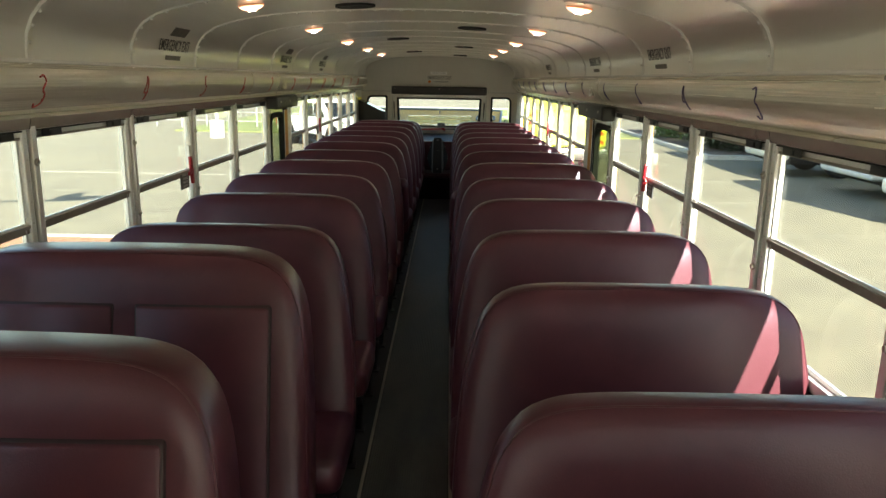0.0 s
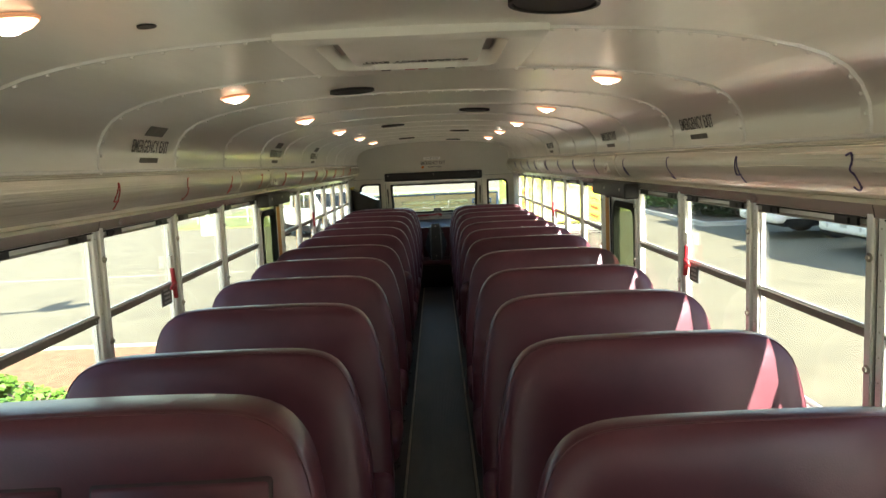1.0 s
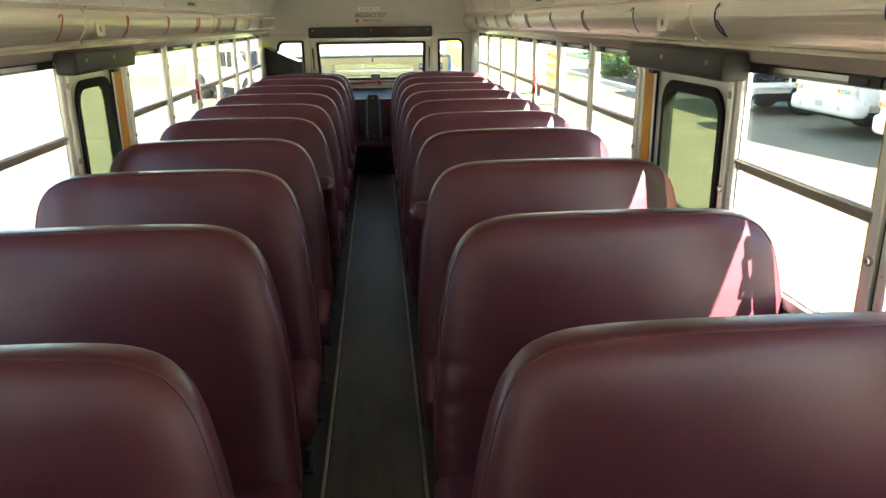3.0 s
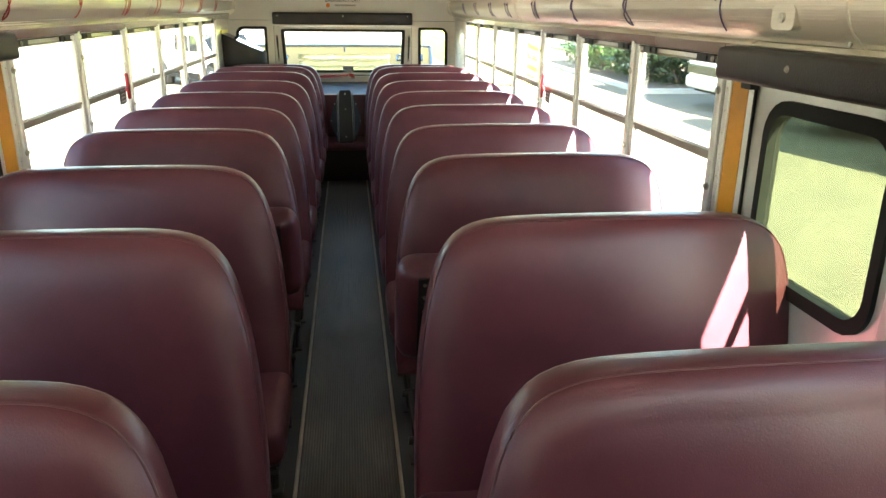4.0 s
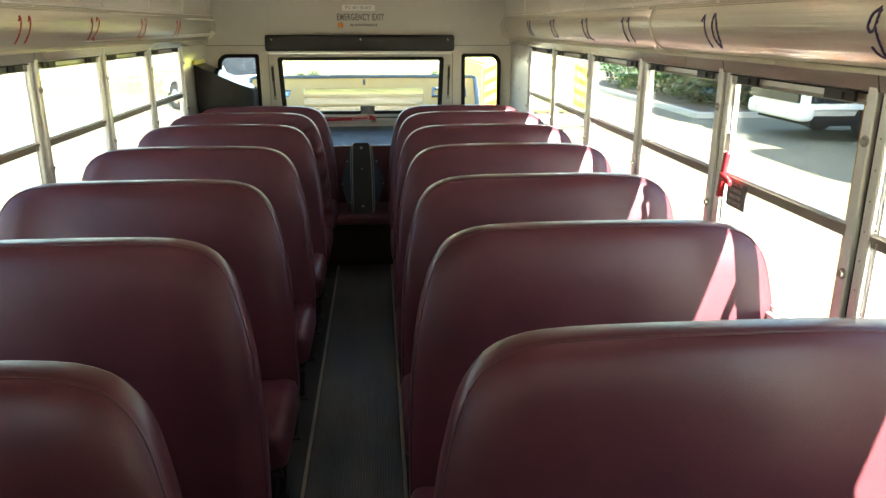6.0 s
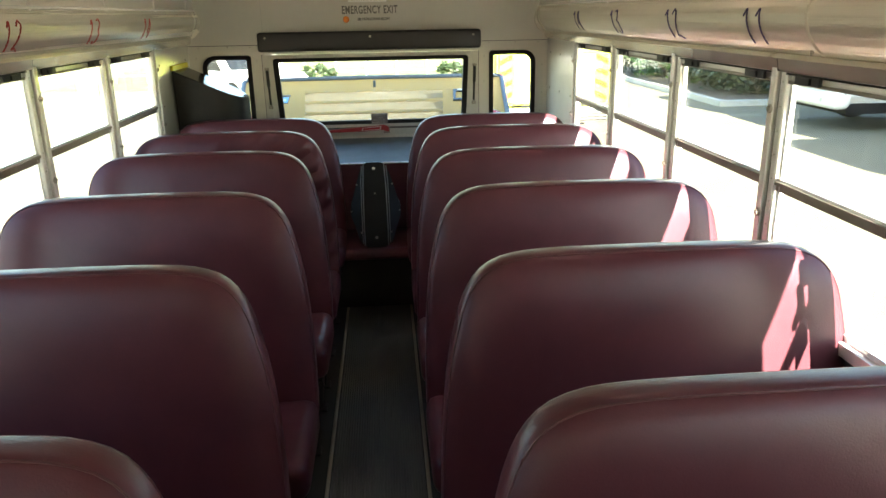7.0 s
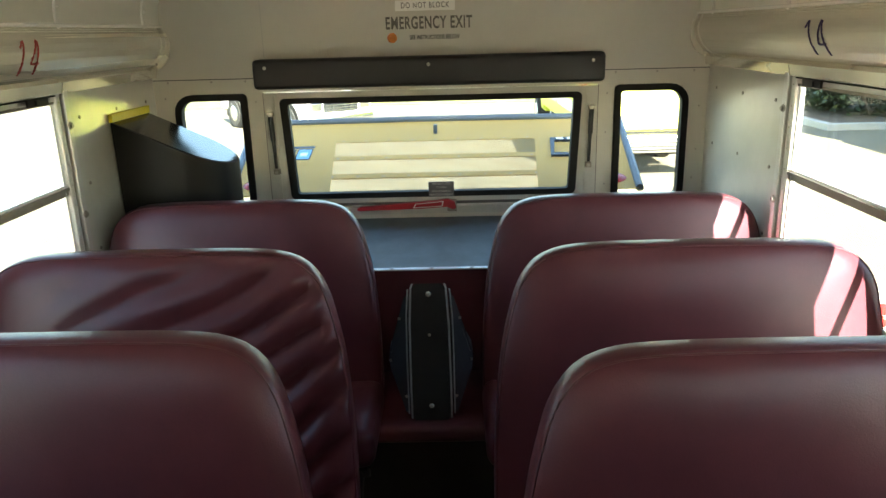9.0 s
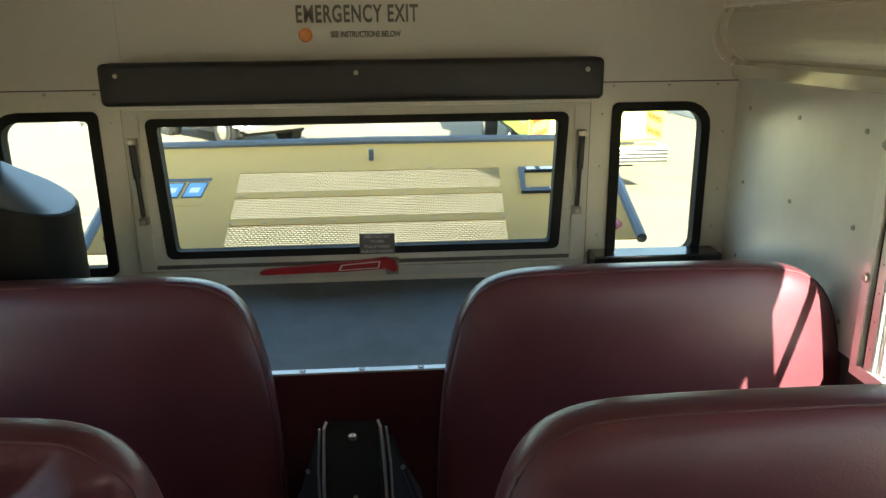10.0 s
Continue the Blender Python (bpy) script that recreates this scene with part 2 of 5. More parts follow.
M["pale_lime"] = material("pale_lime_paint", (0.66, 0.70, 0.16), 0.4, vary=0.05, scale=3)
M["red_lamp"] = material("red_tail_lamp", (0.45, 0.02, 0.02), 0.2, vary=0.1)
M["amber_chevron"] = material("orange_chevron", (0.62, 0.055, 0.012), 0.6, vary=0.05, spec=0.2)
M["galv"] = material("galvanised_post", (0.42, 0.43, 0.43), 0.45, metal=0.7, vary=0.1)


# ---- builders ----
def part(name, bm, mat, parent=None, label="", smooth=False, angle=40):
    """Links a bmesh as one mesh object under a thing or a part."""
    bmesh.ops.recalc_face_normals(bm, faces=bm.faces)
    me = bpy.data.meshes.new(name)
    bm.to_mesh(me)
    bm.free()
    if smooth:
        me.shade_smooth()
        me.set_sharp_from_angle(angle=radians(angle))
    for m in (mat if isinstance(mat, (list, tuple)) else [mat]):
        me.materials.append(M[m])
    ob = new(name, me)
    if parent:
        ob.parent = parent
    return tagged(ob, label)


def thing(name, label, category, group="", kind=""):
    return tagged(new(name), label, category, group, kind)


def box(bm, x0, x1, y0, y1, z0, z1, mat=0, m=None):
    vs = [bm.verts.new((x, y, z)) for x in (x0, x1) for y in (y0, y1) for z in (z0, z1)]
    if m:
        for v in vs:
            v.co = m @ v.co
    for q in ((0, 1, 3, 2), (4, 6, 7, 5), (0, 4, 5, 1), (2, 3, 7, 6), (0, 2, 6, 4), (1, 5, 7, 3)):
        bm.faces.new([vs[i] for i in q]).material_index = mat
    return vs


def boxes(*rows):
    bm = bmesh.new()
    for r in rows:
        box(bm, *r)
    return bm


def rounded(x0, x1, y0, y1, z0, z1, r, seg=3):
    bm = boxes((x0, x1, y0, y1, z0, z1))
    bmesh.ops.bevel(bm, geom=list(bm.edges), offset=r, segments=seg, profile=0.5, affect="EDGES")
    return bm


def prism(bm, outline, axis, a, b, mat=0):
    """A closed outline of (u, v) pairs swept along an axis from a to b."""
    def at(u, v, w):
        return {"x": (w, u, v), "y": (u, w, v), "z": (u, v, w)}[axis]
    lo = [bm.verts.new(at(u, v, a)) for u, v in outline]
    hi = [bm.verts.new(at(u, v, b)) for u, v in outline]
    n = len(outline)
    for i in range(n):
        bm.faces.new((lo[i], lo[(i + 1) % n], hi[(i + 1) % n], hi[i])).material_index = mat
    bm.faces.new(lo[::-1]).material_index = mat
    bm.faces.new(hi).material_index = mat


def disc(bm, centre, normal, r, depth, seg=16, mat=0, r2=None):
    """A short cylinder or cone whose base lies at centre."""
    q = Vector(normal).to_track_quat("Z", "Y").to_matrix().to_4x4()
    m = Matrix.Translation(Vector(centre) + Vector(normal).normalized() * depth / 2) @ q
    res = bmesh.ops.create_cone(bm, cap_ends=True, segments=seg, radius1=r, radius2=r if r2 is None else r2, depth=depth, matrix=m)
    for f in {f for v in res["verts"] for f in v.link_faces}:
        f.material_index = mat


def tube(bm, points, r, seg=6, closed=False, mat=0):
    """A round bar along a line of points."""
    pts = [Vector(p) for p in points]
    n = len(pts)
    rings = []
    for i, p in enumerate(pts):
        a = pts[i - 1] if (i or closed) else p
        b = pts[(i + 1) % n] if (i < n - 1 or closed) else p
        way = (b - a).normalized()
        side = way.cross(Vector((0, 0, 1)) if abs(way.z) < 0.9 else Vector((1, 0, 0))).normalized()
        up = side.cross(way)
        rings.append([bm.verts.new(p + r * (math.cos(t) * side + math.sin(t) * up)) for t in (2 * math.pi * k / seg for k in range(seg))])
    for i in range(n if closed else n - 1):
        A, B = rings[i], rings[(i + 1) % n]
        for k in range(seg):
            bm.faces.new((A[k], A[(k + 1) % seg], B[(k + 1) % seg], B[k])).material_index = mat
    if not closed:
        bm.faces.new(rings[0][::-1]).material_index = mat
        bm.faces.new(rings[-1]).material_index = mat


def loop_skin(bm, rings, cap_start=True, cap_end=True, mat=0):
    """Closed rings of the same count, joined in order."""
    vs = [[bm.verts.new(p) for p in ring] for ring in rings]
    n = len(vs[0])
    for A, B in zip(vs, vs[1:]):
        for k in range(n):
            bm.faces.new((A[k], A[(k + 1) % n], B[(k + 1) % n], B[k])).material_index = mat
    if cap_start:
        bm.faces.new(vs[0][::-1]).material_index = mat
    if cap_end:
        bm.faces.new(vs[-1]).material_index = mat


def rounded_rect(x0, x1, z0, z1, r, seg=5):
    """An outline with round corners; r is one radius or four (bottom left, bottom right, top right, top left)."""
    rs = r if isinstance(r, (list, tuple)) else (r,) * 4
    out = []
    for (cx, cz, a0), q in zip(((x0, z0, 180), (x1, z0, 270), (x1, z1, 0), (x0, z1, 90)), rs):
        ox, oz = cx + (q if cx == x0 else -q), cz + (q if cz == z0 else -q)
        for k in range(seg + 1):
            a = radians(a0 + 90 * k / seg)
            out.append((ox + q * math.cos(a), oz + q * math.sin(a)))
    return out


def ring_plate(bm, outer, inner, axis, a, b, mat=0):
    """A frame between two outlines of equal count, with depth."""
    def at(u, v, w):
        return {"x": (w, u, v), "y": (u, w, v), "z": (u, v, w)}[axis]
    vs = [[bm.verts.new(at(u, v, w)) for u, v in o] for o, w in ((outer, a), (outer, b), (inner, b), (inner, a))]
    n = len(outer)
    for i in range(4):
        A, B = vs[i], vs[(i + 1) % 4]
        for k in range(n):
            bm.faces.new((A[k], A[(k + 1) % n], B[(k + 1) % n], B[k])).material_index = mat


def lettering(name, text, size, m, mat, parent=None, squeeze=1.0, spacing=1.0, depth=0.0006, label="", bold=0.0):
    """Raised letters, centred at the pose m: x along the line, y up the letters."""
    cu = bpy.data.curves.new(name, "FONT")
    cu.body, cu.size, cu.align_x, cu.align_y, cu.extrude = text, size, "CENTER", "CENTER", depth
    cu.space_character = spacing
    cu.offset = bold
    tmp = bpy.data.objects.new(name, cu)
    me = bpy.data.meshes.new_from_object(tmp)
    bpy.data.objects.remove(tmp)
    bpy.data.curves.remove(cu)
    me.transform(m @ Matrix.Diagonal((squeeze, 1, 1, 1)))
    me.materials.clear()
    me.materials.append(M[mat])
    ob = new(name, me)
    if parent:
        ob.parent = parent
    return tagged(ob, label)


def facing(origin, right, up):
    """A pose whose x runs along right and whose y runs along up."""
    r, u = Vector(right).normalized(), Vector(up).normalized()
    return Matrix.Translation(origin) @ Matrix((r, u, r.cross(u))).transposed().to_4x4()


# ---- the bus shell ----
POSTS = [-0.24, 0.49, 1.22, 1.95, 2.68, 3.41, 4.13, 4.86, 5.59, 6.41, 7.12, 7.83, 8.55, 9.27, 9.97, 10.68, 11.38]
SIDE_POSTS = {-1: POSTS, 1: POSTS[:12] + [8.52, 9.205, 9.925, 10.67, 11.38]}
Y0, Y1 = -1.25, 12.15
XI, XO = 1.15, 1.168
SILL, HEAD = 0.87, 1.465
DOOR_BAY = {1: 8, -1: 9}

floor = tagged(part("floor", boxes((-XO, XO, Y0, 12.3, -0.08, 0.0)), "floor"), "black rubber floor of the bus under the seats", "floor", kind="structure")

bm = bmesh.new()
ribs = 34
outline = [(-0.172, 0.002)]
for k in range(ribs):
    a = -0.172 + 0.344 * k / ribs
    w = 0.344 / ribs
    outline += [(a + 0.15 * w, 0.0035), (a + 0.3 * w, 0.0065), (a + 0.7 * w, 0.0065), (a + 0.85 * w, 0.0035)]
outline.append((0.172, 0.002))
prism(bm, outline, "y", Y0 + 0.02, 11.27)
aisle_mat = tagged(part("aisle_mat", bm, "aisle"), "dark ribbed rubber aisle runner with worn grey scuffs", "floor mat", kind="structure")
for s in (-1, 1):
    bm = bmesh.new()
    prism(bm, [(s * 0.176, 0.001), (s * 0.178, 0.007), (s * 0.183, 0.009), (s * 0.188, 0.007), (s * 0.190, 0.001)], "y", Y0 + 0.02, 11.27)
    tagged(part("floor_strip", bm, "strip"), "pale worn metal strip along the aisle edge", "floor trim", "aisle edge strips", "structure")

# walls: lower panels, header and outer yellow skin, open where the windows and doors are
for s, side in ((1, "right"), (-1, "left")):
    door = DOOR_BAY[s]
    d0, d1 = POSTS[door] + 0.02, POSTS[door + 1] - 0.02
    front_low = 0.12 if s > 0 else 0.55
    yf = POSTS[0] - 0.036
    def xs(a, b):
        return (s * a, s * b) if s > 0 else (s * b, s * a)
    wall = tagged(part("wall_" + side, boxes(
        (*xs(XI, XO - 0.006), yf, d0, 0.0, SILL - 0.012), (*xs(XI, XO - 0.006), Y0, yf, 0.0, front_low), (*xs(XI, XO - 0.006), d1, Y1, 0.0, SILL - 0.012),
        (*xs(XI, XO - 0.006), Y0, Y1 + 0.08, HEAD + 0.002, 1.70)), "lowwall"), "dark metal lower wall and window header of the bus", "wall", kind="structure")
    part("rear_panel", boxes((*xs(XI - 0.006, XO - 0.006), POSTS[-1] + 0.036, Y1 + 0.08, SILL - 0.01, HEAD)), "panel", wall, "grey reflective metal side panel with screws")
    fp = part("front_pane", boxes((*xs(1.157, 1.161), Y0, POSTS[0] - 0.036, front_low, HEAD)), "glass", wall, "clear front side pane")
    fp.visible_shadow = False
    part("outer_skin", boxes((*xs(XO - 0.004, XO + 0.003), yf, d0, -0.55, SILL - 0.02), (*xs(XO - 0.004, XO + 0.003), Y0, yf, -0.55, front_low), (*xs(XO - 0.004, XO + 0.003), d1, Y1 + 0.2, -0.55, SILL - 0.02),
                             (*xs(XO - 0.004, XO + 0.012), Y0, Y1 + 0.2, HEAD - 0.012, 1.72)), "yellow", wall, "yellow painted outer body")
    bm = boxes((*xs(XI - 0.022, XO - 0.002), yf, d0, SILL - 0.018, SILL), (*xs(XI - 0.022, XO - 0.002), d1, POSTS[-1] + 0.036, SILL - 0.018, SILL))
    box(bm, *xs(XI - 0.022, XI - 0.017), yf, d0, SILL - 0.03, SILL - 0.018)
    box(bm, *xs(XI - 0.022, XI - 0.017), d1, POSTS[-1] + 0.036, SILL - 0.03, SILL - 0.018)
    part("window_sill", bm, "alu", wall, "aluminium window sill rail")
    bm = bmesh.new()
    prism(bm, [(s * 1.152, 1.462), (s * 1.126, 1.466), (s * 1.118, 1.500), (s * 1.130, 1.512), (s * 1.152, 1.512)], "y", Y0, Y1)
    part("header_strip", bm, "header", wall, "reflective metal strip over the windows")
    # screws in the rear side panel
    for y in (11.50, 11.78, 12.05):
        for z in (0.93, 1.16, 1.38):
            bm = bmesh.new()
            disc(bm, (s * (XI - 0.006), y, z), (-s, 0, 0), 0.006, 0.003, 8)
            part("screw", bm, "screw", wall)
    # posts between the windows
    for i, y in enumerate(SIDE_POSTS[s]):
        bm = boxes((*xs(1.132, 1.156), y - 0.034, y - 0.004, SILL - 0.004, HEAD + 0.012), (*xs(1.124, 1.156), y + 0.004, y + 0.034, SILL - 0.004, HEAD + 0.02))
        bmesh.ops.bevel(bm, geom=list(bm.edges), offset=0.003, segments=1, affect="EDGES")
        post = part("window_post", bm, "alu", wall, "ribbed aluminium post between two windows")
        # A black strip fills the groove and draws it as a dark line.
        part("groove_seal", boxes((*xs(1.137, 1.155), y - 0.005, y + 0.005, SILL - 0.004, HEAD + 0.008)), "rubber", post, "black strip filling the post's groove")
        bm = bmesh.new()
        prism(bm, [(s * 1.1252, 1.4665), (s * 1.1172, 1.499), (s * 1.126, 1.499), (s * 1.132, 1.4665)], "y", y - 0.0009, y + 0.0009)
        part("strip_joint", bm, "rubber", wall)
        # Widened rearwards, hidden by the post, to keep the next bay's sun off seats.
        part("outer_pillar", boxes((*xs(1.1565, XO + 0.001), y - 0.004, y + 0.085, SILL - 0.019, HEAD - 0.013)), "yellow", wall, "yellow painted outer pillar between two windows, widened to block sun")
        for z in (1.365, 1.075):
            bm = bmesh.new()
            disc(bm, (s * 1.125, y + 0.017, z), (-s, 0, 0), 0.0125, 0.003, 12)
            disc(bm, (s * 1.122, y + 0.017, z), (-s, 0, 0), 0.008, 0.006, 6)
            part("bolt", bm, "screw", post)
        for k in range(9):
            bm = bmesh.new()
            disc(bm, (s * 1.132, y - 0.02, 0.92 + 0.065 * k), (-s, 0, 0), 0.0022, 0.0012, 6)
            part("rivet", bm, "screw", post)

# roof: inner sheet, ribs with rivets, outer skin, in one mesh
CEIL = [(1.086, 1.664), (1.088, 1.70), (1.082, 1.75), (1.062, 1.795), (1.03, 1.833), (0.98, 1.864), (0.91, 1.888), (0.82, 1.909), (0.70, 1.928), (0.55, 1.943), (0.36, 1.954), (0.18, 1.960), (0.0, 1.962)]
inner = CEIL + [(-x, z) for x, z in CEIL[-2::-1]]
HATCH = (-0.31, 0.31, 3.34, 3.95)


def ceiling_z(x):
    xs_, zs_ = zip(*sorted((abs(a), b) for a, b in CEIL[2:]))
    return float(np.interp(abs(x), xs_, zs_))


bm = bmesh.new()
def roof_piece(ya, yb, pts, up=0.05):
    prism(bm, pts + [(x * 1.055, z + up) for x, z in pts[::-1]], "y", ya, yb)
left_part = [p for p in inner if p[0] >= 0.32] + [(0.31, ceiling_z(0.31))]
right_part = [(-x, z) for x, z in left_part[::-1]]
roof_piece(Y0, HATCH[2], inner)
roof_piece(HATCH[3], Y1 + 0.08, inner)
roof_piece(HATCH[2], HATCH[3], left_part)
roof_piece(HATCH[2], HATCH[3], right_part)
for y in POSTS + [12.02]:
    y -= 0.04
    strip = inner if not HATCH[2] < y < HATCH[3] else None
    for pts in ([inner] if strip else [left_part, right_part]):
        drop = [(x * 0.995, z - 0.006) for x, z in pts]
        rim = [(x * 0.9995, z - 0.0002) for x, z in pts]
        for (a, wa), (b, wb) in (((rim, -0.007), (drop, -0.003)), ((drop, -0.003), (drop, 0.002)), ((drop, 0.002), (rim, 0.040))):
            va = [bm.verts.new((x, y + wa, z)) for x, z in a]
            vb = [bm.verts.new((x, y + wb, z)) for x, z in b]
            for k in range(len(va) - 1):
                bm.faces.new((va[k], vb[k], vb[k + 1], va[k + 1])).material_index = 0 if wb > 0.03 else 1
        length = 0.0
        for (xa, za), (xb, zb) in zip(drop, drop[1:]):
            seg = math.hypot(xb - xa, zb - za)
            steps = max(1, round(seg / 0.07))
            for k in range(steps):
                f_ = (k + 0.5) / steps
                x, z = xa + (xb - xa) * f_, za + (zb - za) * f_
                nrm = Vector((-(zb - za), 0, xb - xa)).normalized()
                if nrm.z > 0:
                    nrm = -nrm
                disc(bm, (x, y + 0.010, z + 0.002), nrm, 0.007, 0.006, 8, 2, 0.004)
ceiling = tagged(part("ceiling", bm, ["ceiling", "rib", "rib"], smooth=True, angle=30), "satin metal bus ceiling with riveted ribs", "ceiling", kind="structure")

# ducts along both sides, slightly corrugated, with collars and lock screws
for s, side in ((1, "right"), (-1, "left")):
    base = [(1.090, 1.668), (1.082, 1.660), (1.080, 1.648), (1.071, 1.632), (1.068, 1.612), (1.071, 1.590), (1.080, 1.566), (1.095, 1.543), (1.112, 1.525), (1.130, 1.513)]
    fine_ = []
    for (xa, za), (xb, zb) in zip(base, base[1:]):
        for k in range(4):
            f_ = k / 4
            bulge = 0.0011 if k % 2 else -0.0011
            fine_.append((s * (xa + (xb - xa) * f_ - bulge), za + (zb - za) * f_))
    fine_.append((s * base[-1][0], base[-1][1]))
    bm = bmesh.new()
    prism(bm, fine_ + [(s * 1.16, 1.513), (s * 1.16, 1.668)], "y", Y0, Y1)
    duct = tagged(part("duct_" + side, bm, "duct", smooth=True, angle=50), "rounded metal duct cover over the windows with hand-written seat numbers", "duct", kind="structure")
    bm = boxes((s * 1.076, s * 1.092, Y0, Y1, 1.662, 1.674))
    bmesh.ops.bevel(bm, geom=list(bm.edges), offset=0.003, segments=1, affect="EDGES")
    part("top_trim", bm, "rib", duct, "metal trim along the top of the duct")
    for y in ([2.76, 5.84, 9.02] if s > 0 else [2.76, 5.84, 6.57, 8.95]) + [12.11]:
        bm = bmesh.new()
        out = [(s * (x - 0.006), z) for x, z in base]
        prism(bm, out + [(s * 1.15, 1.507), (s * 1.15, 1.672)], "y", y - 0.022, y + 0.022)
        bmesh.ops.bevel(bm, geom=[e for e in bm.edges if abs((e.verts[0].co - e.verts[1].co).y) < 0.01], offset=0.003, segments=1, affect="EDGES")
        collar = part("duct_collar", bm, "duct", duct, "clamped joint collar of the duct", smooth=True)
        for z, x in ((1.655, 1.072), (1.522, 1.105)):
            b2 = bmesh.new()
            disc(b2, (s * x, y, z), (-s, 0, 0), 0.006, 0.004, 8)
            part("screw", b2, "screw", collar)
    bm = bmesh.new()
    ring = [(s * (1.150 - 0.098 * math.sin(a)), 1.590 + 0.098 * math.cos(a)) for a in np.linspace(0.25, math.pi - 0.25, 16)]
    prism(bm, ring + [(s * 1.15, ring[-1][1]), (s * 1.15, ring[0][1])], "y", Y1 - 0.010, Y1 - 0.0005)
    bmesh.ops.bevel(bm, geom=[e for e in bm.edges if abs((e.verts[0].co - e.verts[1].co).y) < 0.001], offset=0.003, segments=1, affect="EDGES")
    part("end_flange", bm, "duct", duct, "rounded flange where the duct meets the rear wall", smooth=True)
    for y in ([6.05] if s > 0 else [6.70]):
        bm = bmesh.new()
        prism(bm, rounded_rect(y - 0.048, y + 0.048, 1.546, 1.602, 0.016), "x", s * 1.0665, s * 1.10)
        lock = part("lock_plate", bm, "duct", duct, "small metal lock plate on the duct")
        b2 = bmesh.new()
        disc(b2, (s * 1.0668, y, 1.574), (-s, 0, 0), 0.012, 0.006, 14)
        part("lock", b2, "screw", lock)

# hand-written seat numbers, as strokes on the duct
STROKES = {
    "1": [[(0.2, 0.75), (0.5, 1.0), (0.45, 0.5), (0.5, 0.0)]],
    "2": [[(0.1, 0.8), (0.35, 1.0), (0.6, 0.85), (0.45, 0.5), (0.1, 0.05), (0.35, 0.12), (0.75, 0.0)]],
    "3": [[(0.15, 0.92), (0.5, 1.0), (0.65, 0.8), (0.35, 0.55), (0.65, 0.4), (0.6, 0.1), (0.2, 0.0), (0.05, 0.12)]],
    "4": [[(0.45, 1.0), (0.2, 0.6), (0.05, 0.3), (0.7, 0.33)], [(0.5, 0.98), (0.52, 0.5), (0.6, 0.0)]],
    "5": [[(0.6, 1.0), (0.2, 0.95), (0.15, 0.6), (0.5, 0.55), (0.6, 0.25), (0.35, 0.0), (0.05, 0.1)]],
    "5 b": [[(0.6, 1.0), (0.2, 0.97), (0.12, 0.55), (0.25, 0.42), (0.5, 0.12), (0.5, 0.02), (0.3, 0.03), (0.05, 0.18)]],
    "6": [[(0.5, 1.0), (0.2, 0.6), (0.1, 0.25), (0.3, 0.0), (0.55, 0.2), (0.45, 0.48), (0.15, 0.35)]],
    "6 b": [[(0.6, 1.0), (0.3, 0.85), (0.1, 0.5), (0.18, 0.2), (0.56, 0.0), (0.56, 0.22), (0.36, 0.5), (0.12, 0.5)]],
    "7": [[(0.05, 0.85), (0.3, 0.95), (0.65, 1.0), (0.45, 0.55), (0.4, 0.0)]],
    "8": [[(0.5, 0.95), (0.2, 0.98), (0.15, 0.7), (0.4, 0.5), (0.6, 0.2), (0.4, 0.0), (0.15, 0.15), (0.3, 0.45), (0.55, 0.75), (0.5, 0.95)]],
    "8 b": [[(0.62, 1.0), (0.3, 0.93), (0.1, 0.75), (0.18, 0.58), (0.42, 0.55), (0.6, 0.75), (0.62, 1.0)], [(0.3, 0.55), (0.06, 0.42), (0.04, 0.2), (0.28, 0.03), (0.64, 0.0), (0.66, 0.25), (0.5, 0.5), (0.3, 0.55)]],
    "9": [[(0.6, 0.9), (0.3, 1.0), (0.1, 0.75), (0.3, 0.5), (0.55, 0.7), (0.62, 0.95), (0.55, 0.45), (0.5, 0.0), (0.25, 0.05)]],
    "9 b": [[(0.65, 1.0), (0.3, 0.87), (0.1, 0.62), (0.2, 0.5), (0.45, 0.6), (0.65, 0.98)], [(0.45, 0.62), (0.52, 0.3), (0.5, 0.0), (0.25, 0.08), (0.08, 0.25)]],
    "0": [[(0.4, 1.0), (0.15, 0.7), (0.12, 0.25), (0.35, 0.0), (0.6, 0.3), (0.6, 0.75), (0.4, 1.0)]],
}
rng = random.Random(4)
DUCT_FACE = [(1.082, 1.660), (1.080, 1.648), (1.071, 1.632), (1.068, 1.612), (1.071, 1.590), (1.080, 1.566), (1.095, 1.543), (1.112, 1.525)]


def duct_x(z):
    zs_, xs_ = zip(*sorted((b, a) for a, b in DUCT_FACE))
    return float(np.interp(z, zs_, xs_))


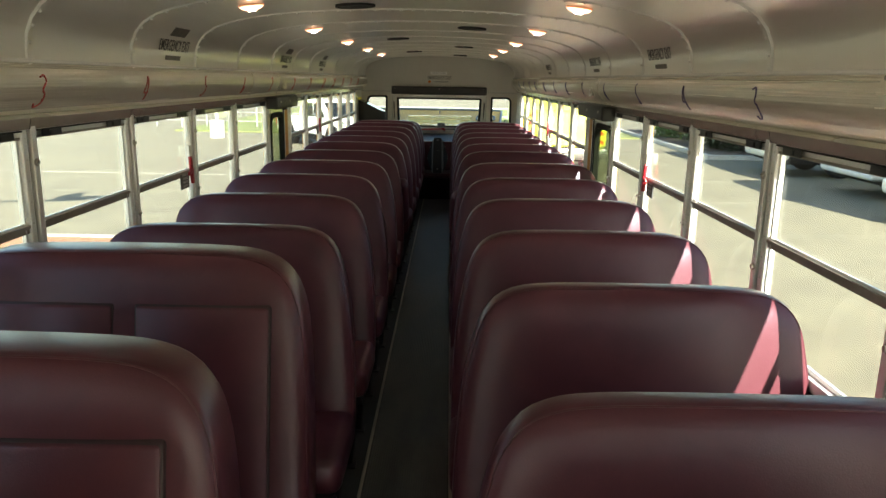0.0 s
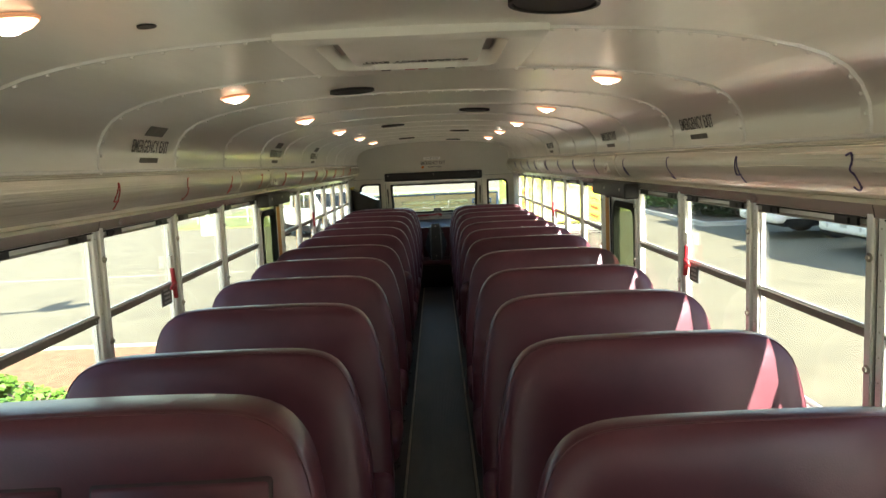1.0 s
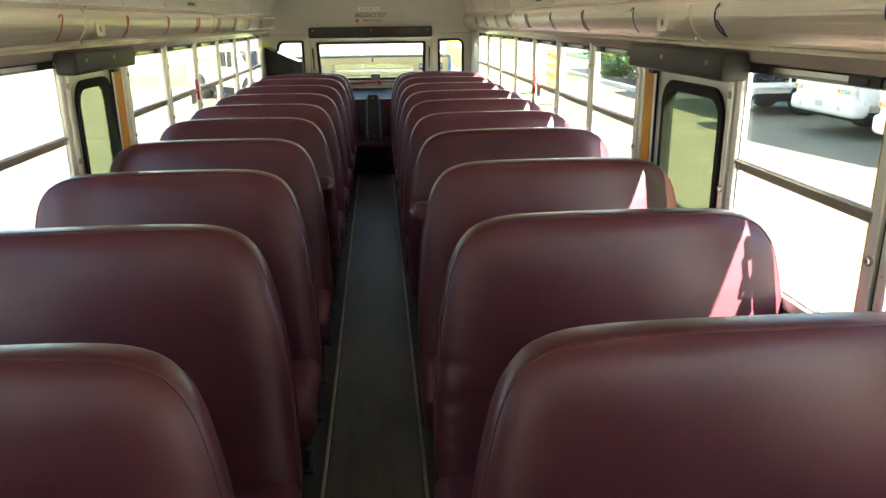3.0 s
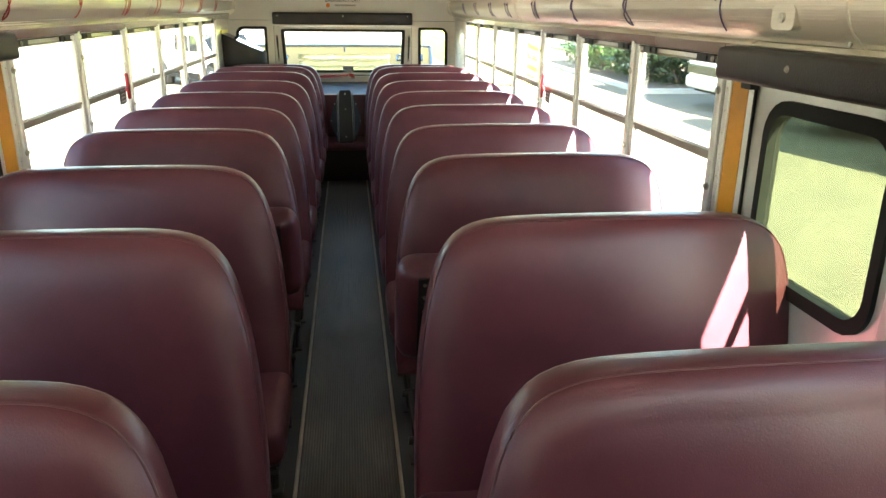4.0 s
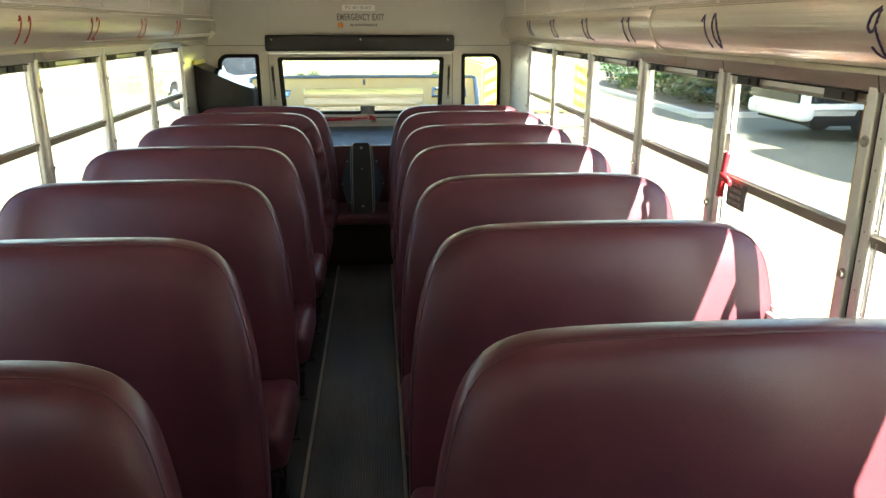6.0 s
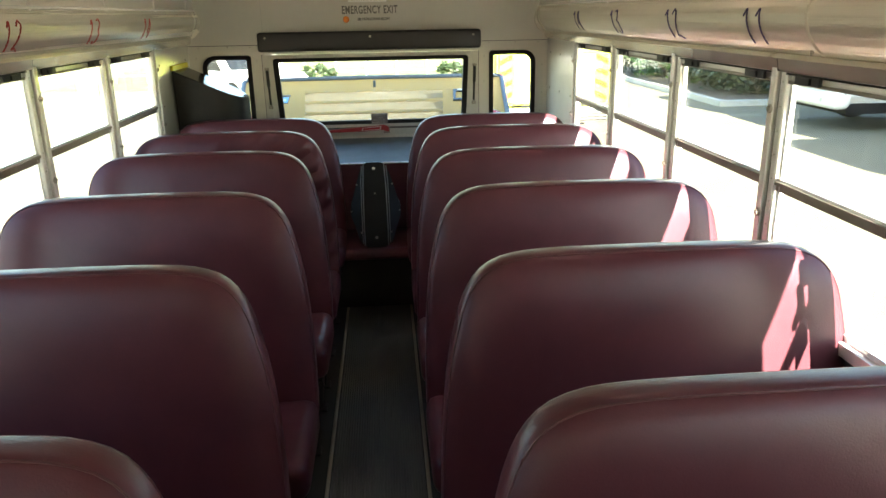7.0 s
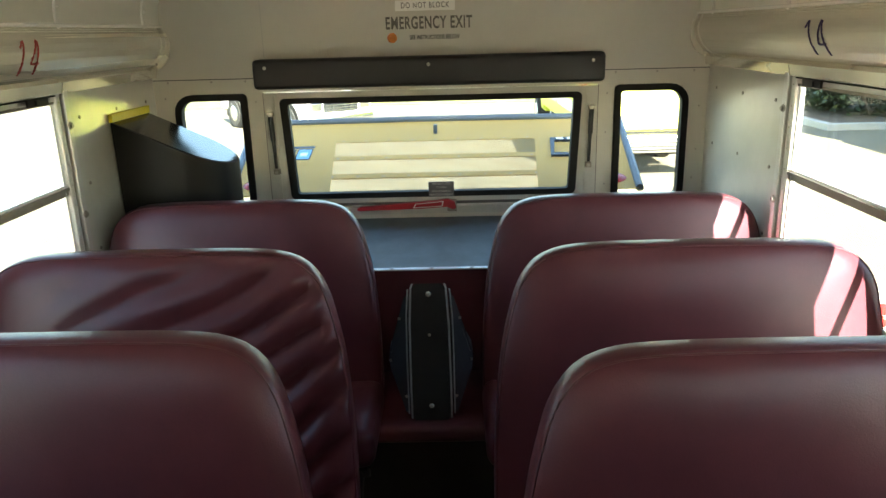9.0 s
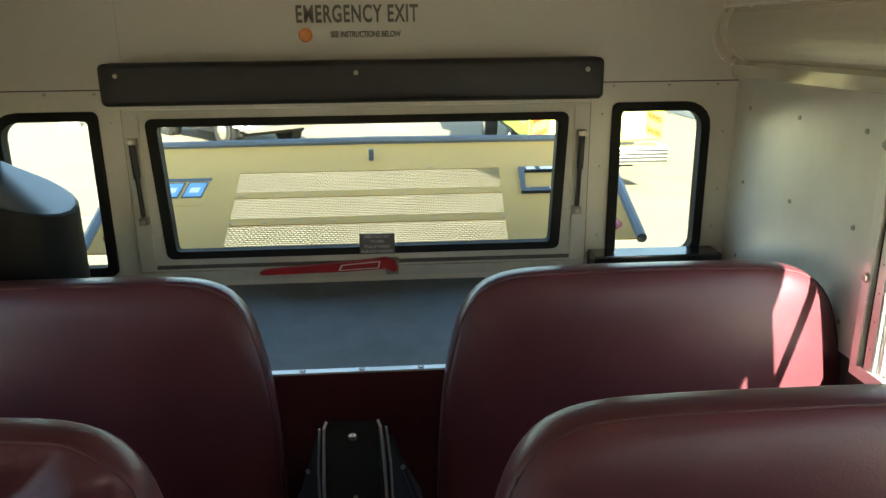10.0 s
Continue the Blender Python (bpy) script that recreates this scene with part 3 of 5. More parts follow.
def duct_number(text, y, s):
    bm = bmesh.new()
    h, w = 0.098, 0.070
    run = -s
    start = y - run * w * len(text) / 2
    for n_, ch in enumerate(text):
        for stroke in (STROKES.get(ch + " b", STROKES[ch]) if s > 0 else STROKES[ch]):
            dense = []
            for (ua, va), (ub, vb) in zip(stroke, stroke[1:]):
                dense += [(ua + (ub - ua) * k / 4, va + (vb - va) * k / 4) for k in range(4)]
            dense.append(stroke[-1])
            sm = [((dense[max(i - 1, 0)][0] + 2 * p[0] + dense[min(i + 1, len(dense) - 1)][0]) / 4, (dense[max(i - 1, 0)][1] + 2 * p[1] + dense[min(i + 1, len(dense) - 1)][1]) / 4) for i, p in enumerate(dense)]
            pts = []
            for u, v in sm:
                z = 1.532 + h * v
                pts.append((s * (duct_x(z) - 0.0008), start + run * (n_ * w + u * w * 0.95), z))
            tube(bm, pts, 0.0032, 5)
    colour = "marker_blue" if s > 0 else "marker_red"
    return part("seat_number", bm, colour, bpy.data.objects["duct_right" if s > 0 else "duct_left"], ("blue" if s > 0 else "red") + " hand-written seat number " + text)


NUM_R = {2: 2.70, 3: 3.42, 4: 4.11, 5: 4.85, 6: 5.62, 7: 6.37, 8: 7.10, 9: 7.79, 10: 8.52, 11: 9.26, 12: 9.84, 13: 10.49, 14: 11.13}
NUM_L = {2: 2.70, 3: 3.42, 4: 4.20, 5: 4.93, 6: 5.64, 7: 6.33, 8: 7.08, 9: 7.77, 10: 8.47, 11: 9.13, 12: 9.78, 13: 10.46, 14: 11.15}
for k, y in NUM_R.items():
    duct_number(str(k), y, 1)
for k, y in NUM_L.items():
    duct_number(str(k), y, -1)


# ---- side windows ----
def side_window(n, s, y0, y1, exit_window):
    ya, yb = y0 + 0.036, y1 - 0.036
    win = thing(f"window_{n}", "two-part sliding bus window in an aluminium frame" + (" with a red emergency handle" if exit_window else ""), "window", "side windows", "structure")
    def xs(a, b):
        return (s * a, s * b) if s > 0 else (s * b, s * a)
    bm = bmesh.new()
    ring_plate(bm, rounded_rect(ya, yb, SILL, HEAD, 0.003, 2), rounded_rect(ya + 0.016, yb - 0.016, SILL + 0.014, HEAD - 0.022, 0.01, 2), "x", s * 1.146, s * 1.155)
    part("window_frame", bm, "alu", win, "aluminium window frame")
    part("sash_rail", boxes((*xs(1.138, 1.1445), ya + 0.002, yb - 0.002, 1.150, 1.167), (*xs(1.132, 1.1425), ya + 0.002, yb - 0.002, 1.166, 1.176)), "alu_dark", win, "dark bronze sash rail")
    part("sash_lip", boxes((*xs(1.139, 1.1445), ya + 0.002, yb - 0.002, 1.1765, 1.184)), "alu", win, "bright lip of the sash")
    part("top_rail", boxes((*xs(1.136, 1.1425), ya + 0.002, yb - 0.002, 1.436, 1.444)), "alu_dark", win)
    part("slot", boxes((*xs(1.1285, 1.1345), ya - 0.002, yb + 0.002, 1.4595, 1.4635)), "rubber", win, "thin black slot over the window")
    for yy in (ya + 0.012, yb - 0.022):
        part("side_track", boxes((*xs(1.138, 1.1428), yy, yy + 0.007, SILL + 0.002, 1.434)), "alu", win)
    for yy in (ya + 0.10, yb - 0.10):
        bm = boxes((*xs(1.128, 1.1355), yy - 0.055, yy + 0.055, 1.440, 1.462), (*xs(1.122, 1.128), yy - 0.02, yy + 0.02, 1.443, 1.458))
        part("latch", bm, "latch", win, "black plastic window latch")
    for z0, z1, name in ((SILL + 0.014, 1.149, "lower_pane"), (1.176, HEAD - 0.022, "upper_pane")):
        pane = part(name, boxes((*xs(1.1475 if name[0] == "l" else 1.151, 1.1495 if name[0] == "l" else 1.153), ya + 0.015, yb - 0.015, z0, z1)), "glass", win, "clear window pane")
        pane.visible_shadow = False
    if exit_window:
        yh = yb - 0.035
        bm = rounded(*xs(1.116, 1.132), yh - 0.010, yh + 0.013, 1.108, 1.245, 0.005, 2)
        for v_ in bm.verts:
            v_.co.y += 0.16 * (1.245 - v_.co.z) - 0.012
        handle = part("red_handle", bm, "red", win, "red emergency exit handle")
        bm = rounded(*xs(1.112, 1.124), yh - 0.058, yh + 0.006, 1.168, 1.186, 0.004, 2)
        for v_ in bm.verts:
            v_.co.z += 0.25 * (v_.co.y - yh)
        part("lever", bm, "red", handle, "short red side lever")
        part("handle_bracket", boxes((*xs(1.126, 1.142), yh - 0.016, yh + 0.016, 1.246, 1.298)), "rib", win, "pale metal bracket")
        part("plate", boxes((*xs(1.1358, 1.140), yh - 0.120, yh - 0.008, 1.092, 1.172)), "plate", win, "dark instruction plate")
        for k, line in enumerate(("EMERGENCY EXIT", "TO OPEN PULL", "HANDLE PUSH", "OUT WINDOW")):
            lettering("plate_letters", line, 0.0155, facing((s * 1.1352, yh - 0.060, 1.160 - 0.0185 * k), (0, -s, 0), (0, 0, 1)), "plate_ink", win, squeeze=0.66, depth=0.0003)
    return win


count = 0
for s in (1, -1):
    for i in range(len(POSTS) - 1):
        if i == DOOR_BAY[s]:
            continue
        count += 1
        side_window(count, s, SIDE_POSTS[s][i], SIDE_POSTS[s][i + 1], i in (6, 11))


# ---- side emergency doors ----
def emergency_door(n, s, y0, y1):
    def xs(a, b):
        return (s * a, s * b) if s > 0 else (s * b, s * a)
    ya, yb = y0 + 0.036, y1 - 0.036
    door = thing(f"door_{n}", "side emergency door with a tinted window in a black rubber gasket", "door", "side emergency doors", "structure")
    g0, g1 = (ya + 0.066, yb - 0.216) if s > 0 else (ya + 0.10, yb - 0.165)
    jamb = yb - 0.088 if s > 0 else yb - 0.092
    outer = rounded_rect(ya, jamb - 0.031, 0.02, HEAD, 0.004)
    inn = rounded_rect(g0, g1, 0.91, 1.352, 0.075)
    bm = bmesh.new()
    ring_plate(bm, outer, inn, "x", s * 1.148, s * 1.170)
    part("door_panel", bm, "wallmetal", door, "grey metal door panel")
    bm = bmesh.new()
    ring_plate(bm, rounded_rect(g0 - 0.022, g1 + 0.022, 0.886, 1.374, 0.095), rounded_rect(g0 + 0.006, g1 - 0.006, 0.922, 1.338, 0.068), "x", s * 1.136, s * 1.173)
    part("gasket", bm, "rubber", door, "thick black rubber window gasket", smooth=True)
    bm = bmesh.new()
    prism(bm, rounded_rect(g0 + 0.002, g1 - 0.002, 0.916, 1.344, 0.068), "x", s * 1.157, s * 1.161)
    pane = part("pane", bm, "tint", door, "green-tinted door window")
    part("jamb", boxes((*xs(1.138, 1.168), jamb, yb, 0.02, HEAD - 0.02)), "orange_jamb", door, "amber-yellow door jamb")
    part("jamb_strip", boxes((*xs(1.139, 1.169), jamb - 0.030, jamb - 0.003, 0.02, HEAD - 0.02)), "alu", door, "bright metal edge strip of the door")
    part("jamb_seal", boxes((*xs(1.1385, 1.1455), jamb - 0.038, jamb - 0.031, 0.02, HEAD - 0.02)), "rubber", door, "black rubber door seal")
    part("hinge", boxes((*xs(1.12, 1.148), jamb - 0.04, jamb + 0.01, 1.385, 1.41)), "steel_black", door)
    # padded header over the door
    bm = rounded(*xs(1.035, 1.118), y0 - 0.10, y1 - 0.115, 1.412, 1.497, 0.014, 3)
    pad = tagged(part("header_pad", bm, "pad", smooth=True), "black padded vinyl cushion above the side emergency door", "safety pad", "door header pads")
    for yy in (y0 + 0.0, (y0 + y1) / 2 - 0.05, y1 - 0.1):
        bm = bmesh.new()
        disc(bm, (s * 1.035, yy, 1.462), (-s, 0, 0), 0.009, 0.004, 12, r2=0.006)
        part("button", bm, "screw", pad)


emergency_door(1, 1, POSTS[8], POSTS[9])
emergency_door(2, -1, POSTS[9], POSTS[10])

# ---- front end, behind the camera ----
front = tagged(part("wall_front", boxes((-XO, XO, Y0 - 0.06, Y0, 0.0, 0.40), (-XO, XO, Y0 - 0.06, Y0, 1.66, 2.02), (-XO, -1.1, Y0 - 0.06, Y0, 0.40, 1.66), (1.1, XO, Y0 - 0.06, Y0, 0.40, 1.66), (-0.03, 0.03, Y0 - 0.06, Y0, 0.40, 1.66)), "lowwall"),
               "plain dark front wall of the bus with the windscreen opening", "wall", kind="structure")
for a, b in ((-1.1, -0.03), (0.03, 1.1)):
    ws = part("windscreen_pane", boxes((a, b, Y0 - 0.035, Y0 - 0.03, 0.40, 1.66)), "glass", front)
    ws.visible_shadow = False

# ---- rear wall ----
R = Y1
bm = boxes((-1.16, 1.16, R, R + 0.035, 0.0, 0.868), (-1.16, 1.16, R, R + 0.035, 1.397, 1.96),
           (-0.757, -0.692, R, R + 0.035, 0.868, 1.397), (0.692, 0.757, R, R + 0.035, 0.868, 1.397),
           (-1.16, -1.065, R, R + 0.035, 0.868, 1.397), (1.065, 1.16, R, R + 0.035, 0.868, 1.397))
for s in (-1, 1):
    a, b = sorted((s * 0.757, s * 1.065))
    rr = (0.02, 0.06, 0.075, 0.02) if s > 0 else (0.06, 0.02, 0.02, 0.075)
    ring_plate(bm, rounded_rect(a, b, 0.868, 1.397, 0.001), rounded_rect(a + 0.008, b - 0.008, 0.905, 1.386, rr), "y", R + 0.001, R + 0.034)
rear = tagged(part("wall_rear", bm, "rearwall"), "cream painted rear wall of the bus with exit lettering", "wall", kind="structure")
part("lap_joint", boxes((-1.15, -0.70, R - 0.003, R, 1.4525, 1.456), (0.70, 1.15, R - 0.003, R, 1.4525, 1.456)), "plate", rear)
part("seam_strip", boxes((-1.15, -0.70, R - 0.004, R, 1.436, 1.452), (0.70, 1.15, R - 0.004, R, 1.436, 1.452)), "rearwall", rear)
part("panel_seam", boxes((-0.676, -0.673, R - 0.0015, R, 1.535, 1.95)), "frame_grey", rear)
for x in (-1.08, -0.9, -0.76, 0.76, 0.93, 1.08):
    bm = bmesh.new()
    disc(bm, (x, R - 0.004, 1.444), (0, -1, 0), 0.0045, 0.002, 8)
    part("screw", bm, "screw", rear)
for x, z in ((-1.10, 1.38), (1.11, 1.30), (1.11, 1.12), (1.10, 1.0), (-0.725, 1.36), (0.73, 1.36), (0.728, 1.2), (0.73, 0.98)):
    bm = bmesh.new()
    disc(bm, (x, R, z), (0, -1, 0), 0.0038, 0.002, 8)
    part("screw", bm, "screw", rear)
for s in (-1, 1):
    a, b = sorted((s * 0.764, s * 1.060))
    rr = (0.02, 0.06, 0.075, 0.02) if s > 0 else (0.06, 0.02, 0.02, 0.075)
    ri = tuple(max(0.012, q - 0.022) for q in rr)
    win = thing("window_rear_" + ("right" if s > 0 else "left"), "small rear corner window in a black rubber gasket", "window", "rear corner windows", "structure")
    bm = bmesh.new()
    ring_plate(bm, rounded_rect(a - 0.004, b + 0.004, 0.895, 1.394, rr), rounded_rect(a + 0.023, b - 0.023, 0.922, 1.367, ri), "y", R - 0.014, R + 0.026)
    part("gasket", bm, "rubber", win, "black rubber gasket", smooth=True)
    bm = bmesh.new()
    prism(bm, rounded_rect(a + 0.018, b - 0.018, 0.917, 1.372, ri), "y", R + 0.010, R + 0.014)
    p_ = part("pane", bm, "glass", win)
    p_.visible_shadow = False

def tapered(outline):
    """Draws an outline in towards its foot, as the exit window narrows."""
    return [(x * (1 - 0.075 * (1.37 - z)), z) for x, z in outline]


win = thing("window_rear_exit", "wide rear emergency exit window with grey frame and gas struts", "window", "", "structure")
bm = bmesh.new()
ring_plate(bm, rounded_rect(-0.690, 0.690, 0.870, 1.395, 0.004), tapered(rounded_rect(-0.622, 0.622, 0.947, 1.368, 0.02)), "y", R - 0.012, R + 0.022)
part("window_frame", bm, "frame_grey", win, "grey painted exit window frame")
part("frame_ridge", boxes((-0.685, 0.685, R - 0.030, R - 0.012, 0.895, 0.906), (-0.650, -0.642, R - 0.018, R - 0.012, 0.92, 1.385), (0.642, 0.650, R - 0.018, R - 0.012, 0.92, 1.385)), "frame_grey", win)
part("frame_groove", boxes((-0.694, -0.690, R - 0.004, R + 0.002, 0.872, 1.395), (0.690, 0.694, R - 0.004, R + 0.002, 0.872, 1.395), (-0.640, 0.640, R - 0.0145, R - 0.012, 0.912, 0.924)), "ink", win)
bm = bmesh.new()
ring_plate(bm, tapered(rounded_rect(-0.625, 0.625, 0.945, 1.371, 0.022)), tapered(rounded_rect(-0.593, 0.593, 0.968, 1.347, 0.012)), "y", R - 0.020, R + 0.018)
part("gasket", bm, "rubber", win, "black rubber gasket")
p_ = part("pane", boxes((-0.61, 0.61, R + 0.006, R + 0.010, 0.95, 1.352)), "glass", win)
p_.visible_shadow = False
for s in (-1, 1):
    bm = bmesh.new()
    tube(bm, [(s * 0.662, R - 0.035, 1.300), (s * 0.659, R - 0.035, 1.20)], 0.010, 10)
    tube(bm, [(s * 0.659, R - 0.035, 1.21), (s * 0.655, R - 0.035, 1.085)], 0.007, 8)
    strut = part("gas_strut", bm, "steel_black", win, "black gas strut", smooth=True)
    part("bracket", boxes((s * 0.662 - 0.012, s * 0.662 + 0.012, R - 0.040, R - 0.012, 1.300, 1.316), (s * 0.655 - 0.012, s * 0.655 + 0.012, R - 0.042, R - 0.012, 1.060, 1.080)), "alu_dark", strut)
    bm = bmesh.new()
    disc(bm, (s * 0.662, R - 0.042, 1.309), (0, -1, 0), 0.007, 0.005, 8)
    disc(bm, (s * 0.655, R - 0.042, 1.07), (0, -1, 0), 0.007, 0.005, 8)
    part("bolt", bm, "screw", strut)
# red push bar
bm = bmesh.new()
prism(bm, [(-0.325, 0.905), (-0.318, 0.897), (-0.06, 0.902), (0.06, 0.912), (0.085, 0.895), (0.098, 0.902), (0.092, 0.930), (0.06, 0.943), (0.02, 0.936), (-0.31, 0.914)], "y", R - 0.062, R - 0.040)
bmesh.ops.bevel(bm, geom=list(bm.edges), offset=0.003, segments=1, affect="EDGES")
handle = part("exit_handle", bm, "red", win, "red exit handle bar")
bm = bmesh.new()
o1 = [(-0.085, 0.906), (0.040, 0.911), (0.045, 0.934), (-0.075, 0.925)]
i1 = [(-0.078, 0.9085), (0.036, 0.9135), (0.040, 0.931), (-0.071, 0.9225)]
ring_plate(bm, o1, i1, "y", R - 0.0635, R - 0.0618)
part("outline", bm, "white_line", handle, "white outline on the handle")
part("pivot", boxes((0.06, 0.10, R - 0.045, R - 0.012, 0.885, 0.93)), "alu_dark", handle)
part("plate", boxes((-0.018, 0.090, R - 0.0245, R - 0.0215, 0.945, 1.010)), "plate", win, "dark instruction plate on the glass")
for k, line in enumerate(("EMERGENCY EXIT", "TO OPEN", "PULL UP HANDLE", "PUSH OUT WINDOW")):
    lettering("plate_letters", line, 0.0125, facing((0.036, R - 0.0248, 1.001 - 0.0158 * k), (1, 0, 0), (0, 0, 1)), "plate_ink", win, squeeze=0.8, depth=0.0003)

pad = tagged(part("rear_header_pad", rounded(-0.690, 0.690, 11.995, 12.10, 1.418, 1.532, 0.016, 3), "pad", smooth=True), "long black padded vinyl cushion above the rear exit window", "safety pad")
for x in (-0.64, 0.0, 0.64):
    bm = bmesh.new()
    disc(bm, (x, 11.996, 1.50), (0, -1, 0), 0.008, 0.004, 12, r2=0.005)
    part("button", bm, "screw", pad)
part("pad_bracket", boxes((-0.6, 0.6, 12.09, R, 1.45, 1.50)), "steel_black", pad)

lettering("exit_letters", "EMERGENCY EXIT", 0.066, facing((0.002, R - 0.001, 1.655), (1, 0, 0), (0, 0, 1)), "ink_soft", rear, squeeze=0.60, spacing=1.12, bold=0.0016, label="grey stencilled emergency exit lettering")
lettering("instruction_letters", "SEE INSTRUCTIONS BELOW", 0.0225, facing((0.025, R - 0.001, 1.600), (1, 0, 0), (0, 0, 1)), "ink", rear, squeeze=0.72, bold=0.0007)
part("sticker", boxes((-0.131, 0.109, R - 0.002, R, 1.703, 1.743)), "label_white", rear, "white do not block sticker")
lettering("sticker_letters", "DO NOT BLOCK", 0.031, facing((-0.011, R - 0.0025, 1.723), (1, 0, 0), (0, 0, 1)), "ink", rear, squeeze=0.72, spacing=1.2)
bm = bmesh.new()
disc(bm, (-0.147, R, 1.600), (0, -1, 0), 0.020, 0.006, 20, r2=0.016)
part("reflector", bm, "orange", rear, "round orange reflector", smooth=True)

# lamp on the outside of the body, below a window
side_lamp = thing("side_marker_lamp", "red warning lamp in a grey housing outside a window", "marker lamp")
bm = bmesh.new()
prism(bm, [(10.87, 0.80), (10.87, 0.935), (10.91, 0.935), (10.97, 0.865), (10.97, 0.80)], "x", 1.1715, 1.238)
bmesh.ops.bevel(bm, geom=list(bm.edges), offset=0.004, segments=2, affect="EDGES")
part("housing", bm, "frame_grey", side_lamp, "grey wedge housing")
bm = bmesh.new()
disc(bm, (1.205, 10.871, 0.878), (0, -1, 0), 0.036, 0.014, 16, r2=0.028)
part("lens", bm, "red_lamp", side_lamp, "red lamp lens", smooth=True)
bm = bmesh.new()
disc(bm, (1.205, 10.857, 0.878), (0, -1, 0), 0.006, 0.003, 8)
part("screw", bm, "screw", side_lamp)

# ---- engine shelf, bench and things at the rear ----
bm = bmesh.new()
prism(bm, [(11.66, 0.745), (11.66, 0.772), (R, 0.850), (R, 0.822)], "x", -1.143, 1.143)
shelf = tagged(part("engine_shelf", bm, "shelf"), "scuffed blue-grey engine cover shelf under the rear window", "shelf", kind="structure")
part("edge_trim", boxes((-1.143, 1.143, 11.646, 11.668, 0.7735, 0.779)), "alu", shelf, "thin metal edge trim")
for x in np.arange(-1.05, 1.1, 0.15):
    bm = bmesh.new()
    disc(bm, (x, 11.657, 0.779), (0, 0, 1), 0.008, 0.003, 8)
    part("screw", bm, "screw", shelf)
part("front_panel", boxes((-1.143, 1.143, 11.650, 11.668, 0.36, 0.7735)), "vinyl", shelf, "maroon vinyl front panel")
bench = thing("rear_bench", "maroon vinyl bench cushion on a black base at the aisle end", "bench")
part("cushion", rounded(-0.40, 0.40, 11.215, 11.648, 0.305, 0.371, 0.022, 3), "vinyl", bench, smooth=True)
part("base", boxes((-0.42, 0.42, 11.285, 11.645, 0.002, 0.304)), "board", bench, "black base panel")

# instrument-like case standing on the bench
case = thing("black_case", "black hard-shell case with grey piping standing on the bench", "case")
cy0, cy1 = 11.250, 11.40


def slope_top(bm):
    for v_ in bm.verts:
        if v_.co.z > 0.78:
            v_.co.z -= (v_.co.y - cy0) * 0.8


prof = [(0.062, 0.3715), (0.066, 0.385), (0.060, 0.84), (0.050, 0.864), (-0.050, 0.864), (-0.060, 0.84), (-0.066, 0.385), (-0.062, 0.3715)]
bm = bmesh.new()
prism(bm, prof, "y", cy0, cy1)
bmesh.ops.bevel(bm, geom=list(bm.edges), offset=0.008, segments=2, affect="EDGES")
slope_top(bm)
part("middle_band", bm, "case", case, smooth=True)
for s in (-1, 1):
    bm = bmesh.new()
    prism(bm, [(s * 0.068, 0.39), (s * 0.085, 0.38), (s * 0.142, 0.545), (s * 0.140, 0.595), (s * 0.078, 0.835), (s * 0.064, 0.848)], "y", cy0 + 0.02, cy1 - 0.005)
    bmesh.ops.bevel(bm, geom=list(bm.edges), offset=0.008, segments=2, affect="EDGES")
    slope_top(bm)
    for v_ in bm.verts:
        if v_.co.y < cy0 + 0.06:
            v_.co.y += 0.75 * max(0.0, abs(v_.co.x) - 0.075)
    shell = part("shell", bm, "case", case, "angular black side shell", smooth=True)
    for x_, z_ in ((0.082, 0.455), (0.134, 0.57), (0.097, 0.73)):
        bm = bmesh.new()
        disc(bm, (s * x_, cy0 + 0.018 + 0.75 * max(0.0, x_ - 0.075), z_), (s * 0.6, -0.8, 0), 0.005, 0.005, 8)
        part("stud", bm, "screw", shell)
    bm = bmesh.new()
    tube(bm, [(s * 0.066, cy0 + 0.004, 0.383), (s * 0.066, cy0, 0.50), (s * 0.063, cy0, 0.72), (s * 0.056, cy0, 0.846), (s * 0.051, cy0 + 0.010, 0.855)], 0.0036, 6)
    tube(bm, [(s * 0.077, cy0 + 0.022, 0.39), (s * 0.077, cy0 + 0.016, 0.60), (s * 0.074, cy0 + 0.016, 0.75), (s * 0.067, cy0 + 0.018, 0.835)], 0.0028, 6)
    part("piping", bm, "case_trim", case, "grey edge piping")
for z in (0.43, 0.685, 0.825):
    bm = bmesh.new()
    disc(bm, (0, cy0, z), (0, -1, 0), 0.009 if z != 0.685 else 0.005, 0.005, 12, r2=0.004)
    part("stud", bm, "screw", case)

# waste bin on the shelf
waste = thing("waste_bin", "tall black plastic waste bin with a slanted glossy lid", "waste bin")
plan = [(-1.138, 11.70), (-0.90, 11.70)] + [(-0.90 + 0.155 * math.sin(radians(a)), 11.70 + 0.17 - 0.17 * math.cos(radians(a))) for a in range(10, 171, 16)] + [(-0.90, 12.04), (-1.138, 12.04)]
def lid_z(x):
    return 1.338 - (x + 1.138) * 0.455
bm = bmesh.new()
lo = [(x * 0.985 - 0.01, y, 0.775 + (y - 11.66) * 0.158) for x, y in plan]
up = [(x, y, lid_z(x) - 0.012) for x, y in plan]
rim = [(x, y, lid_z(x)) for x, y in plan]
cx_, cy_ = -0.96, 11.87
rin = [(cx_ + (x - cx_) * 0.955, cy_ + (y - cy_) * 0.955, lid_z(cx_ + (x - cx_) * 0.955) + 0.002) for x, y in plan]
loop_skin(bm, [lo, up, rim, rin], cap_end=False)
part("body", bm, "bin", waste, "black plastic bin body", smooth=True)
